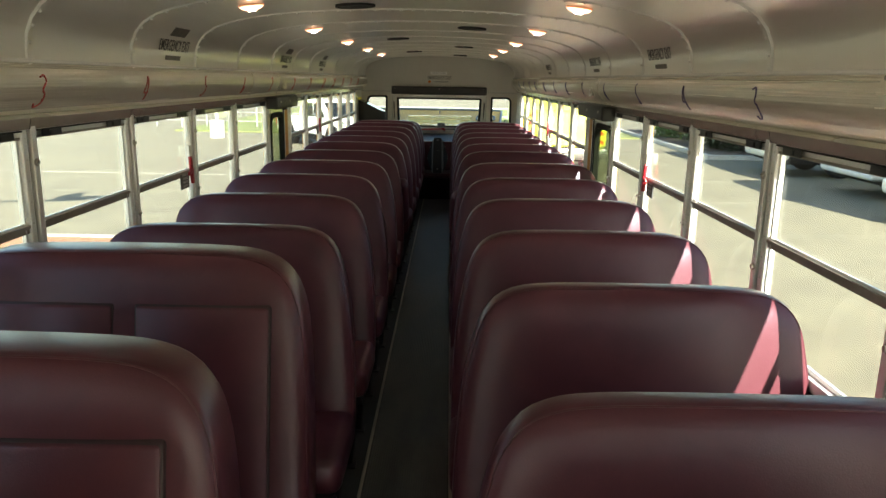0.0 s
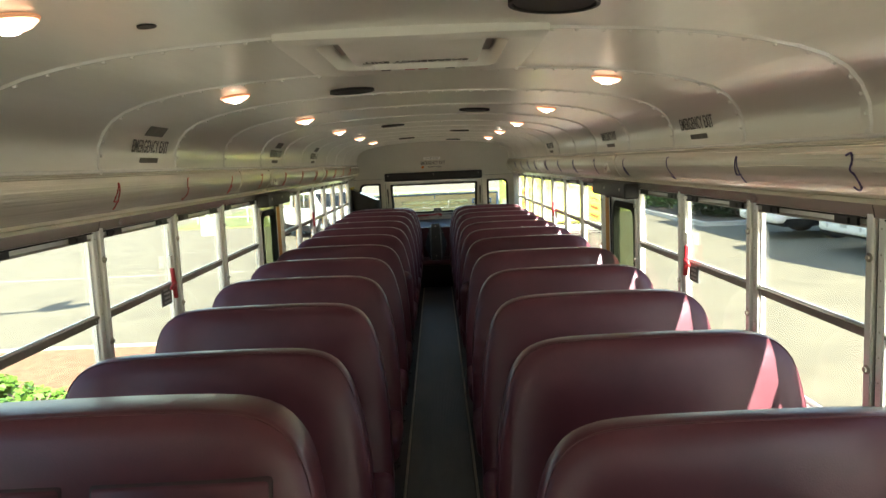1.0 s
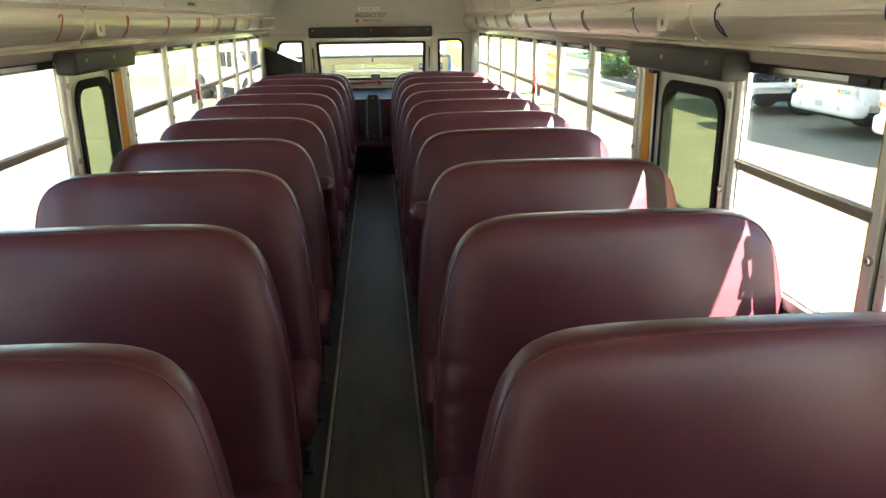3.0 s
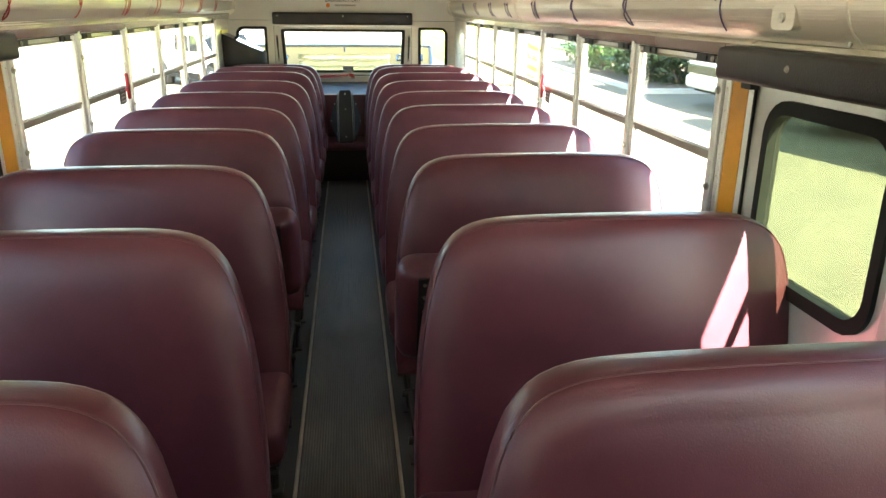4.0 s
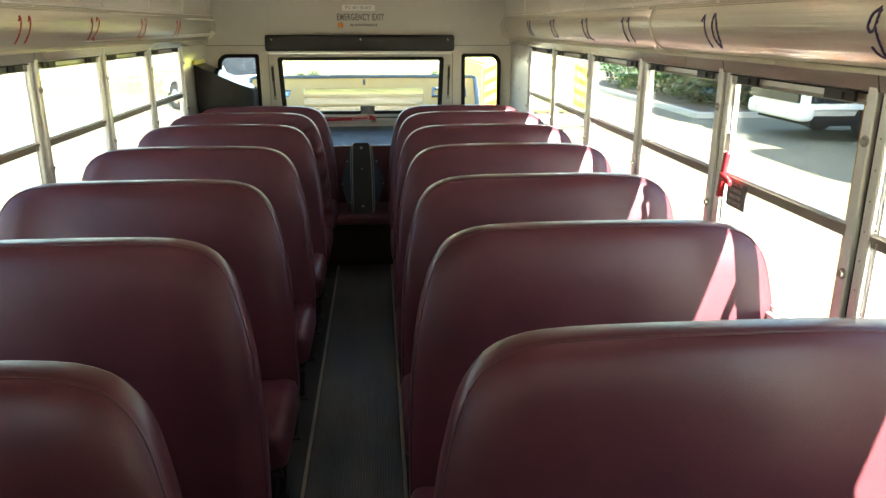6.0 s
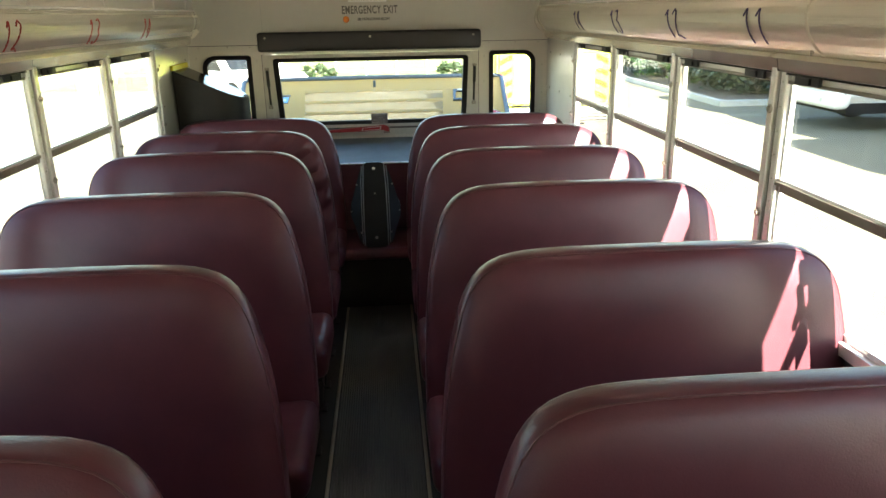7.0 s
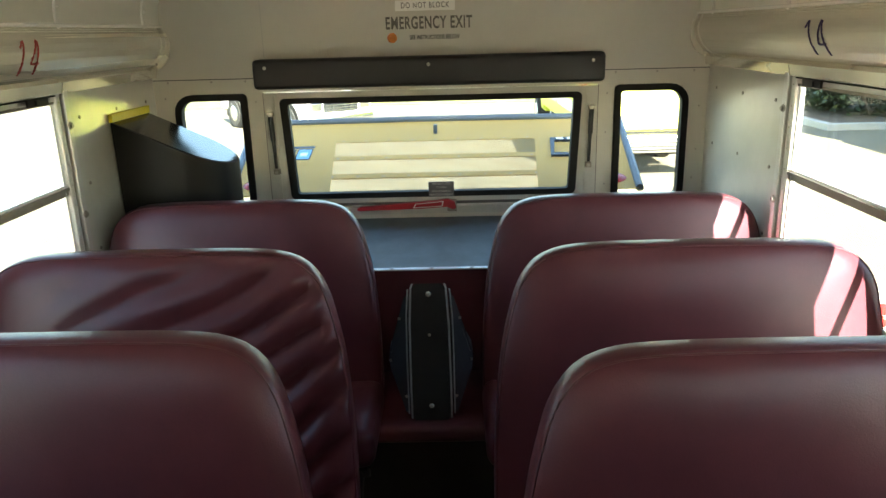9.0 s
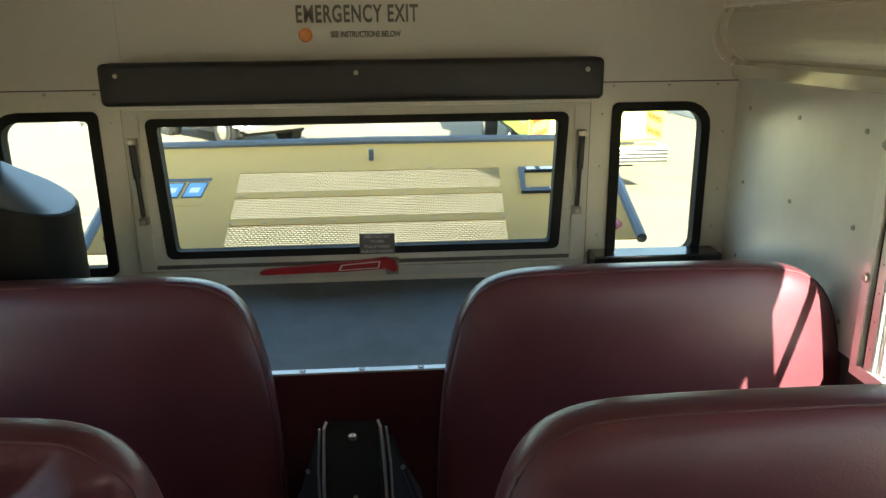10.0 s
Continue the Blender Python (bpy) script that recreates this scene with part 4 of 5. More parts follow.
M["lid"] = material("glossy_black_lid", (0.02, 0.022, 0.024), 0.16, vary=0.2, scale=3, rough_vary=0.04)
bm = bmesh.new()
rl = [(x, y, z - 0.004) for x, y, z in rin]
loop_skin(bm, [rl, rin], cap_start=True, cap_end=True)
part("lid", bm, "lid", waste, "slanted glossy lid")
# Yellow strip stands in for the yellow light reflected along the wall.
part("clip", boxes((-1.143, -1.128, 11.70, 12.04, 1.338, 1.366)), "bin_strip", waste, "yellow strip standing in for light reflected along the wall")

tagged(part("low_box", rounded(0.70, 1.10, 12.045, 12.138, 0.851, 0.938, 0.005, 2), "lid"), "low black metal box on the engine shelf", "box")


# ---- ceiling fittings ----
def lamp(x, y):
    base = thing("ceiling_lamp", "small lit ceiling lamp with an amber faceted lens", "ceiling lamp", "ceiling lamps")
    base.matrix_world = pose(x, y, ceiling_z(x) - 0.002, 0, math.degrees(math.atan2(0.13, 1.0)) * (1 if x > 0 else -1), 0)
    bm = bmesh.new()
    outline = [(0.056 * math.cos(a), 0.042 * math.sin(a)) for a in np.linspace(0, 2 * math.pi, 20, endpoint=False)]
    loop_skin(bm, [[(u, v, 0.004) for u, v in outline], [(u, v, -0.002) for u, v in outline], [(u * 0.94, v * 0.94, -0.006) for u, v in outline]])
    part("rim", bm, "lens_rim", base, "amber lamp rim")
    bm = bmesh.new()
    loop_skin(bm, [[(u * 0.93, v * 0.93, -0.0062) for u, v in outline], [(u * 0.72, v * 0.72, -0.016) for u, v in outline], [(u * 0.42, v * 0.42, -0.022) for u, v in outline]])
    part("lens", bm, "lens", base, "glowing orange-white lens")
    bm = bmesh.new()
    disc(bm, (0, 0, -0.0225), (0, 0, -1), 0.017, 0.0016, 12, r2=0.014)
    part("bulb", bm, "bulb", base, "bright bulb spot")
    return base


first = lamp(0.672, 2.85)
for x, y in [(-0.69, 2.93)]:
    lamp(x, y)
for k, y in enumerate((4.29, 5.74, 7.22, 8.70, 10.25)):
    copy_thing(first, pose(0.672, y, ceiling_z(0.672) - 0.002, 0, math.degrees(math.atan2(0.13, 1)), 0))
    yl = (4.39, 5.85, 7.36, 8.86, 10.4)[k]
    copy_thing(first, pose(-0.690, yl, ceiling_z(0.69) - 0.002, 0, -math.degrees(math.atan2(0.13, 1)), 0))


def speaker(x, y, r=0.085):
    sp = thing("ceiling_speaker", "flat round black speaker set into the ceiling", "speaker", "ceiling speakers")
    bm = bmesh.new()
    disc(bm, (0, 0, 0.003), (0, 0, -1), r, 0.010, 28, r2=r - 0.008)
    part("grille", bm, "speaker", sp, smooth=True)
    bm = bmesh.new()
    ring_plate(bm, [(r * 1.06 * math.cos(a), r * 1.06 * math.sin(a)) for a in np.linspace(0, 2 * math.pi, 28, endpoint=False)], [(r * 0.97 * math.cos(a), r * 0.97 * math.sin(a)) for a in np.linspace(0, 2 * math.pi, 28, endpoint=False)], "z", -0.010, 0.002)
    part("rim", bm, "speaker", sp)
    sp.matrix_world = pose(x, y, ceiling_z(x) - 0.001, 0, 3 if x > 0 else -3, 0)
    return sp


first = speaker(0.29, 3.09)
for x, y in ((-0.28, 4.62), (0.285, 5.98), (-0.275, 7.35), (0.285, 8.7), (-0.28, 10.2), (0.285, 11.3)):
    copy_thing(first, pose(x, y, ceiling_z(x) - 0.001, 0, 3 if x > 0 else -3, 0))

# roof hatch
hx0, hx1, hy0, hy1 = HATCH
hz = 1.952
hatch = thing("roof_hatch", "closed cream plastic roof emergency hatch with black lettering", "roof hatch")
bm = bmesh.new()
def sq(x0, x1, y0, y1, z, r):
    return [(u, v, z) for u, v in rounded_rect(x0, x1, y0, y1, r, 4)]
loop_skin(bm, [sq(hx0 - 0.012, hx1 + 0.012, hy0 - 0.012, hy1 + 0.012, hz + 0.012, 0.02), sq(hx0 - 0.012, hx1 + 0.012, hy0 - 0.012, hy1 + 0.012, hz - 0.012, 0.02),
               sq(hx0 + 0.01, hx1 - 0.01, hy0 + 0.01, hy1 - 0.01, hz - 0.022, 0.03), sq(hx0 + 0.075, hx1 - 0.075, hy0 + 0.05, hy1 - 0.07, hz - 0.016, 0.05),
               sq(hx0 + 0.09, hx1 - 0.09, hy0 + 0.06, hy1 - 0.085, hz + 0.03, 0.05)], cap_start=False, cap_end=False)
part("surround", bm, "hatch", hatch, "moulded cream surround", smooth=True)
part("lid", rounded(hx0 + 0.02, hx1 - 0.02, hy0 + 0.02, hy1 - 0.03, hz + 0.030, hz + 0.055, 0.008, 2), "hatch", hatch, smooth=True)
part("inner_lid", rounded(hx0 + 0.125, hx1 - 0.125, hy0 + 0.075, hy1 - 0.10, hz - 0.010, hz + 0.031, 0.012, 2), "hatch", hatch, smooth=True)
part("side_slot", boxes((hx0 + 0.095, hx0 + 0.12, hy0 + 0.10, hy1 - 0.16, hz + 0.018, hz + 0.029)), "alu_dark", hatch)
part("side_slot", boxes((hx1 - 0.12, hx1 - 0.095, hy0 + 0.10, hy1 - 0.16, hz + 0.018, hz + 0.029)), "alu_dark", hatch)
lettering("hatch_letters", "EMERGENCY EXIT", 0.046, facing((0.0, hy1 - 0.185, hz - 0.0108), (-1, 0, 0), (0, 1, 0)), "ink", hatch, squeeze=0.82, bold=0.0012)
bm = bmesh.new()
prism(bm, rounded_rect(-0.13, 0.13, hy1 - 0.142, hy1 - 0.112, 0.012), "z", hz - 0.026, hz - 0.009)
part("grip", bm, "hatch", hatch)
for x, c in ((-0.02, "red"), (0.02, "red"), (-0.09, "steel_black"), (0.10, "steel_black")):
    part("grip_mark", boxes((x - 0.014, x + 0.014, hy1 - 0.139, hy1 - 0.125, hz - 0.0272, hz - 0.0262)), c, hatch)

# small round vent left of the hatch
bm = bmesh.new()
disc(bm, (0, 0, 0.002), (0, 0, -1), 0.019, 0.005, 16)
v = tagged(part("ceiling_plug", bm, "speaker"), "small round dark plug in the ceiling", "plug")
v.matrix_world = pose(-0.52, 3.12, ceiling_z(0.52), 0, -7, 0)


# exit lettering on the ceiling sides
def side_exit_text(s, y, plaque):
    p1, p2 = Vector((s * 1.0835, y, 1.728)), Vector((s * 1.070, y, 1.778))
    upw = (p2 - p1).normalized()
    inward = Vector((-s, 0, 0))
    sign = thing("exit_lettering", "faded black emergency exit lettering on the ceiling side", "lettering", "side exit lettering")
    nrm = Vector((0, -s, 0)).cross(upw)
    at = (p1 + p2) / 2 + nrm * 0.0025
    m = facing(at, (0, -s, 0), upw)
    lettering("letters", "EMERGENCY EXIT", 0.070, m @ Matrix.Translation((0, 0.006, 0)), "ink", sign, squeeze=0.60, spacing=1.08, bold=0.0003, depth=0.0005)
    bm = bmesh.new()
    box(bm, -0.09, 0.09, -0.056, -0.036, 0.0, 0.001, 0, m)
    part("bar", bm, "ink_soft", sign, "unreadable small line")
    if plaque:
        p3 = Vector((s * 1.045, y, 1.818)) + nrm * 0.003
        m2 = facing(p3, (0, -s, 0), (Vector((s * 1.03, y, 1.833)) - Vector((s * 1.062, y, 1.795))).normalized())
        bm = bmesh.new()
        box(bm, -0.10, 0.08, -0.022, 0.022, 0.0, 0.0015, 0, m2)
        part("plaque", bm, "ink_soft", sign, "grey plaque")


side_exit_text(-1, 4.53, True)
side_exit_text(-1, 6.80, True)
side_exit_text(-1, 8.40, True)
side_exit_text(1, 4.52, False)
side_exit_text(1, 5.98, False)
side_exit_text(1, 8.22, False)


# ---- seats ----
def chaikin(pts):
    out = []
    n = len(pts)
    for i in range(n):
        (xa, za), (xb, zb) = pts[i], pts[(i + 1) % n]
        out += [(0.75 * xa + 0.25 * xb, 0.75 * za + 0.25 * zb), (0.25 * xa + 0.75 * xb, 0.25 * za + 0.75 * zb)]
    return out


HALF = [(0.470, 0.345), (0.486, 0.365), (0.486, 0.50), (0.481, 0.65), (0.468, 0.80), (0.455, 0.88), (0.440, 0.94), (0.426, 0.99), (0.404, 1.034), (0.369, 1.071), (0.316, 1.092), (0.25, 1.100), (0.13, 1.103)]
SQUARE = [(0.470, 0.345), (0.486, 0.365), (0.486, 0.50), (0.484, 0.65), (0.478, 0.80), (0.472, 0.88), (0.464, 0.94), (0.452, 0.988), (0.431, 1.030), (0.396, 1.066), (0.345, 1.088), (0.28, 1.098), (0.13, 1.102)]
SQUARE_OUTLINE = chaikin(SQUARE + [(-x, z) for x, z in SQUARE[::-1]])
SEAT_OUTLINE = chaikin(HALF + [(-x, z) for x, z in HALF[::-1]])
LEAN_BACK = math.tan(radians(11))


def back_rings(T, top, folds, side, creases, wide, wrinkled=False):
    """Rings of the padded back from its front face to its rear, leaning backwards."""
    outline = SQUARE_OUTLINE if T > 0.1 else SEAT_OUTLINE
    if folds or wrinkled:
        outline = []
        for (xa, za), (xb, zb) in zip(SEAT_OUTLINE, SEAT_OUTLINE[1:] + SEAT_OUTLINE[:1]):
            cuts = max(1, round(math.hypot(xb - xa, zb - za) / 0.02))
            outline += [(xa + (xb - xa) * k / cuts, za + (zb - za) * k / cuts) for k in range(cuts)]
    n = len(outline)
    pts = [Vector((x, z * (1 + (top - 1.10) / 1.10 * (1 if z > 0.5 else 0)))) for x, z in outline]
    # the wall side is squarer than the aisle side
    for p in pts:
        k = max(0.0, min(1.0, (p.y - 0.70) / 0.33))
        if p.x * side > 0:
            p.x += side * (0.030 * k + wide) * min(1.0, abs(p.x) / 0.3)
        else:
            p.x += side * 0.008 * min(1.0, abs(p.x) / 0.3)
    norms = []
    for i in range(n):
        t_ = pts[(i + 1) % n] - pts[i - 1]
        norms.append(Vector((-t_.y, t_.x)).normalized())
    c = Vector((0, 0.75))
    def inset(d):
        return [p + q * d for p, q in zip(pts, norms)]
    def shrunk(k):
        return [c + (p - c) * k for p in inset(0.05)]
    def place(ring, d):
        out = []
        for p in ring:
            extra = 0.0
            if folds:
                # drawn folds run down from one upper corner
                u = (p.x * folds + 0.5)
                run = max(0.0, min(1.0, (u - 0.12) / 0.8)) ** 1.3
                wave = math.sin((p.y * 1.0 - p.x * folds * 0.55) * 56 + 1.3 * math.sin(p.x * 9) + 0.8 * math.sin(p.y * 14))
                extra = 0.022 * run * ((abs(wave) ** 1.6) if wave > 0 else -0.6 * abs(wave) ** 0.6) * max(0.0, min(1.0, (0.012 - d) / 0.022)) if d < 0.03 else 0.0
            if creases and d < 0.03 and p.y > 0.88:
                extra += 0.006 * math.exp(-((p.x - 0.04) / 0.07) ** 2) * math.sin(p.x * 170) * min(1.0, (p.y - 0.88) / 0.1)
            if wrinkled and d < 0.03:
                # small gathers along the aisle edge
                near = max(0.0, (0.5 + p.x * side) / 0.5 - 0.0)
                near = math.exp(-(near / 0.22) ** 2)
                extra += near * (0.0045 * math.sin(p.y * 95 + 9 * p.x + 2 * math.sin(p.y * 23)) * min(1.0, max(0.0, (0.86 - p.y) / 0.12)) + 0.004 * math.exp(-((p.y - 0.97 - 0.35 * (0.45 + p.x * side)) / 0.012) ** 2))
            out.append((p.x, -(T - d) - (top - p.y) * LEAN_BACK + extra, p.y))
        return out
    rows = [(shrunk(k), d) for k, d in ((0.10, -0.017), (0.22, -0.017), (0.34, -0.017), (0.46, -0.0168), (0.58, -0.0163), (0.70, -0.0153), (0.80, -0.014), (0.90, -0.012))]
    if folds or wrinkled:
        rows = [(shrunk(k / 32), -0.016 + 0.010 * (k / 32) ** 4) for k in range(1, 31)]
    rows += [(inset(0.046), -0.0085), (inset(0.028), -0.0045), (inset(0.015), 0.0005), (inset(0.0065), 0.006), (inset(0.002), 0.013), (inset(0.0), 0.022), (inset(0.0), T - 0.022), (inset(0.005), T - 0.009), (inset(0.020), T - 0.001), (inset(0.05), T)]
    return [place(r, d) for r, d in rows], place(inset(0.0045), 0.0075)


def bus_seat(side, style="plain", name="bus_seat", label="", wide=0.0):
    """A two- or three-place school bus bench. Its origin is on the floor under the middle of the back's upper rear edge."""
    T, top = {"harness": (0.135, 1.185), "low": (0.078, 1.065)}.get(style, (0.078, 1.10))
    seat = thing(name, label or "maroon vinyl bus bench seat with a high padded back", "bus seat", "bus seats")
    folds = {"folds_left": -side, "folds": -side}.get(style, 0)
    rings, seam = back_rings(T, top, folds, side, style == "low" and side < 0, wide, style == "wrinkled")
    bm = bmesh.new()
    loop_skin(bm, rings)
    back = part("backrest", bm, "vinyl", seat, "high maroon vinyl back", smooth=True, angle=60)
    bm = bmesh.new()
    tube(bm, seam, 0.0022, 6, closed=True)
    part("piping", bm, "piping", back, "dark edge seam", smooth=True)
    aisle = -side * 0.487
    if style == "harness":
        for x0, x1 in ((-0.375, -0.03), (0.03, 0.375)):
            for nm, grow, d, mat in (("panel_groove", 0.005, 0.0188, "seam"), ("panel", 0.0, 0.0225, "vinyl")):
                bm = rounded(x0 - grow, x1 + grow, 0, 0.02, 0.50, 1.056 + grow, 0.009, 2)
                for v_ in bm.verts:
                    v_.co.y = v_.co.y - T - d - (top - v_.co.z) * LEAN_BACK
                part(nm, bm, mat, back, "stitched-in front panel" if nm == "panel" else "dark panel groove", smooth=True)
    yb = -T - (top - 0.42) * LEAN_BACK + 0.03
    if style == "flipped":
        tilt = Matrix.Translation((0, yb - 0.02, 0.475)) @ Matrix.Rotation(radians(-74), 4, "X") @ Matrix.Translation((0, -yb + 0.02, -0.42))
    else:
        tilt = Matrix.Identity(4)
    bm = rounded(-0.482, 0.482, yb - 0.40, yb, 0.318, 0.448, 0.060 if style == "flipped" else 0.042, 5)
    for v_ in bm.verts:
        if v_.co.z > 0.38:
            v_.co.z += 0.012 * (1 - (v_.co.x / 0.48) ** 2)
    bmesh.ops.transform(bm, matrix=tilt, verts=bm.verts)
    cushion = part("cushion", bm, "vinyl_worn", seat, "maroon vinyl seat cushion" + (" folded up" if style == "flipped" else ""), smooth=True, angle=50)
    if style == "flipped":
        bx = sorted((-side * 0.415, side * 0.45))
        bm = boxes((bx[0], bx[1], yb - 0.365, yb - 0.02, 0.312, 0.3195))
    else:
        bm = boxes((-0.455, 0.455, yb - 0.375, yb - 0.02, 0.309, 0.3185))
    bmesh.ops.transform(bm, matrix=tilt, verts=bm.verts)
    board = part("base_board", bm, "board", cushion, "black underside board")
    if style == "flipped":
        studs = [(bx[0] + 0.02 + 0.0885 * k, yb - 0.345) for k in range(10)] + [(-side * 0.395, yb - 0.295 + 0.055 * k) for k in range(5)]
        for xx, yy in studs:
            b2 = bmesh.new()
            disc(b2, (xx, yy, 0.312), (0, 0, -1), 0.006, 0.004, 8)
            bmesh.ops.transform(b2, matrix=tilt, verts=b2.verts)
            part("stud", b2, "screw", board)
    bm = bmesh.new()
    tube(bm, [(-0.46, yb - 0.36, 0.292), (0.485, yb - 0.36, 0.292)] if side > 0 else [(-0.485, yb - 0.36, 0.292), (0.46, yb - 0.36, 0.292)], 0.013, 8)
    tube(bm, [(-0.46, yb - 0.06, 0.292), (0.485, yb - 0.06, 0.292)] if side > 0 else [(-0.485, yb - 0.06, 0.292), (0.46, yb - 0.06, 0.292)], 0.013, 8)
    tube(bm, [(aisle + side * 0.06, yb - 0.375, 0.292), (aisle + side * 0.06, yb - 0.04, 0.292)], 0.013, 8)
    part("seat_frame", bm, "steel_black", seat, "black steel tube frame", smooth=True)
    for yy, lean in ((yb - 0.34, -0.03), (yb - 0.07, 0.03)):
        bm = bmesh.new()
        tube(bm, [(aisle + side * 0.06, yy, 0.292), (aisle + side * 0.085, yy + lean, 0.006)], 0.0145, 8)
        leg = part("leg", bm, "steel_black", seat, "black steel leg", smooth=True)
        fx, fy = aisle + side * 0.085, yy + lean
        part("foot", rounded(fx - 0.030, fx + 0.030, fy - 0.035, fy + 0.035, 0.001, 0.012, 0.003, 1), "steel_black", leg)
    return seat


CX = 0.655
ROWS_R = [2.40, 3.12, 3.84, 4.57, 5.31, 6.08, 6.88, 7.57, 8.26, 8.915, 9.605, 10.26, 10.88, 11.60]
ROWS_L = [2.42, 3.14, 3.85, 4.59, 5.32, 6.05, 6.76, 7.51, 8.20, 8.905, 9.62, 10.35, 10.89, 11.61]
for side, rows in ((1, ROWS_R), (-1, ROWS_L)):
    plain = {}
    for row, y in enumerate([1.67] + rows):
        wide = (0.0 if row < 6 else 0.028) if side > 0 else (0.0 if row < 9 else 0.012)
        style = "plain"
        if side < 0 and row in (0, 1, 2):
            style = "harness"
        if (side > 0 and row == 7) or (side < 0 and row == 8):
            style = "flipped"
        if side > 0 and row == 5:
            style = "wrinkled"
        if side < 0 and row == 13:
            style = "folds"
        if row == 14:
            style = "low"
        at = pose(side * CX - (0.022 if style == "harness" else 0.0), y, 0)
        if style == "plain" and wide in plain:
            copy_thing(plain[wide], at)
            continue
        label = {"plain": "maroon vinyl bus bench seat with a high padded back",
                 "harness": "taller maroon vinyl bench seat with two stitched front panels",
                 "wrinkled": "maroon vinyl bench seat with small gathers along its edge",
                 "flipped": "maroon vinyl bench seat with its cushion folded up",
                 "low": "maroon vinyl bench seat against the engine shelf",
                 "folds": "maroon vinyl bench seat whose back cover hangs in loose folds"}[style]
        made = bus_seat(side, style, label=label, wide=wide)
        made.matrix_world = at
        if style == "plain":
            plain[wide] = made

plate = tagged(part("loose_plate", rounded(-0.345, -0.250, 7.12, 7.45, 0.3055, 0.324, 0.003, 1), "loose_plate"), "loose blue-grey plate lying on a bare seat frame", "plate")

# ---- raised engine hood behind the rear window ----
hood = thing("engine_hood", "tan-yellow engine hood propped open behind the bus with vent grilles", "engine hood")
HY0, HY1, HZ0, SLOPE = 12.225, 13.08, 0.9436, 0.245


def hood_at(x, y, up=0.0):
    return Vector((x, y, HZ0 + (y - HY0) * SLOPE + up))


def hood_half(y):
    return 0.90 + 0.085 * (y - HY0) / (HY1 - HY0)


def vent_half(y):
    return 0.462 + 0.08 * (y - 12.24)


bands = [(12.24, 12.385), (12.43, 12.59), (12.635, 12.81)]
bm = bmesh.new()
edges_y = [HY0] + [v for b in bands for v in b] + [HY1]
for k, (ya, yb) in enumerate(zip(edges_y, edges_y[1:])):
    spans = [(-1, 1)] if k % 2 == 0 else [(-1, 0), (0, 1)]
    for a, b in spans:
        def ends(y):
            if b - a > 1:
                return -hood_half(y), hood_half(y)
            return (-hood_half(y), -vent_half(y)) if a < 0 else (vent_half(y), hood_half(y))
        (x0, x1), (x2, x3) = ends(ya), ends(yb)
        pl = [(x0, ya), (x1, ya), (x3, yb), (x2, yb)]
        loop_skin(bm, [[hood_at(x, y, -0.004) for x, y in pl], [hood_at(x, y) for x, y in pl]])
part("hood_panel", bm, "hood", hood, "tan-yellow painted hood panel")
bm = bmesh.new()
tube(bm, [hood_at(-0.905, HY0, 0.0), hood_at(-0.95, 12.7, 0.002), hood_at(-0.985, HY1 - 0.03, 0.004), hood_at(-0.96, HY1, 0.006), hood_at(0.0, HY1 + 0.01, 0.01), hood_at(0.96, HY1, 0.006), hood_at(0.985, HY1 - 0.03, 0.004), hood_at(0.95, 12.7, 0.002), hood_at(0.905, HY0, 0.0)], 0.018, 8)
part("edge_seal", bm, "blue_edge", hood, "blue-grey rubber edge seal", smooth=True)
PITCH = 0.0148
for ya, yb in bands:
    verts, faces = [], []
    rows = int((yb - ya) / (PITCH * 0.866)) + 2
    for r_ in range(rows):
        y = ya + PITCH * 0.866 * r_
        for k in range(71):
            x = -0.52 + PITCH * (k + 0.5 * (r_ % 2))
            n0 = len(verts)
            for rad, up in ((PITCH * 0.578, -0.001), (PITCH * 0.44, -0.001), (PITCH * 0.44, -0.0025)):
                for j in range(6):
                    a = radians(30 + 60 * j)
                    yy = min(max(y + rad * math.sin(a), ya - 0.003), yb + 0.003)
                    verts.append(hood_at(min(max(x + rad * math.cos(a), -vent_half(yy) - 0.003), vent_half(yy) + 0.003), yy, up))
            for j in range(6):
                q = (j + 1) % 6
                faces += [(n0 + j, n0 + q, n0 + 6 + q, n0 + 6 + j), (n0 + 6 + j, n0 + 6 + q, n0 + 12 + q, n0 + 12 + j)]
    me = bpy.data.meshes.new("vent_grille")
    me.from_pydata(verts, [], faces)
    me.materials.append(M["mesh"])
    grille = new("vent_grille", me)
    grille.parent = hood
    tagged(grille, "perforated vent mesh with see-through holes")
    for k in range(9):
        b2 = bmesh.new()
        disc(b2, hood_at(-0.47 + 0.1175 * k, yb + 0.014, 0.0), (0, -SLOPE, 1), 0.005, 0.003, 6)
        part("rivet", b2, "screw", hood)
part("hood_latch", boxes((-0.010, 0.010, 12.90, 12.93, 1.085, 1.155)), "blue_edge", hood, "grey latch peg")


def on_hood(name, x0, x1, y0, y1, up, mat, label=""):
    bm = bmesh.new()
    pl = [(x0, y0), (x1, y0), (x1, y1), (x0, y1)]
    loop_skin(bm, [[hood_at(x, y, 0.0005) for x, y in pl], [hood_at(x, y, up) for x, y in pl]])
    return part(name, bm, mat, hood, label)


on_hood("decal", -0.87, -0.595, 12.54, 12.78, 0.0015, "hood")
on_hood("decal_bar", -0.86, -0.605, 12.74, 12.765, 0.003, "dark_glass", "dark strip of the dealer decal")
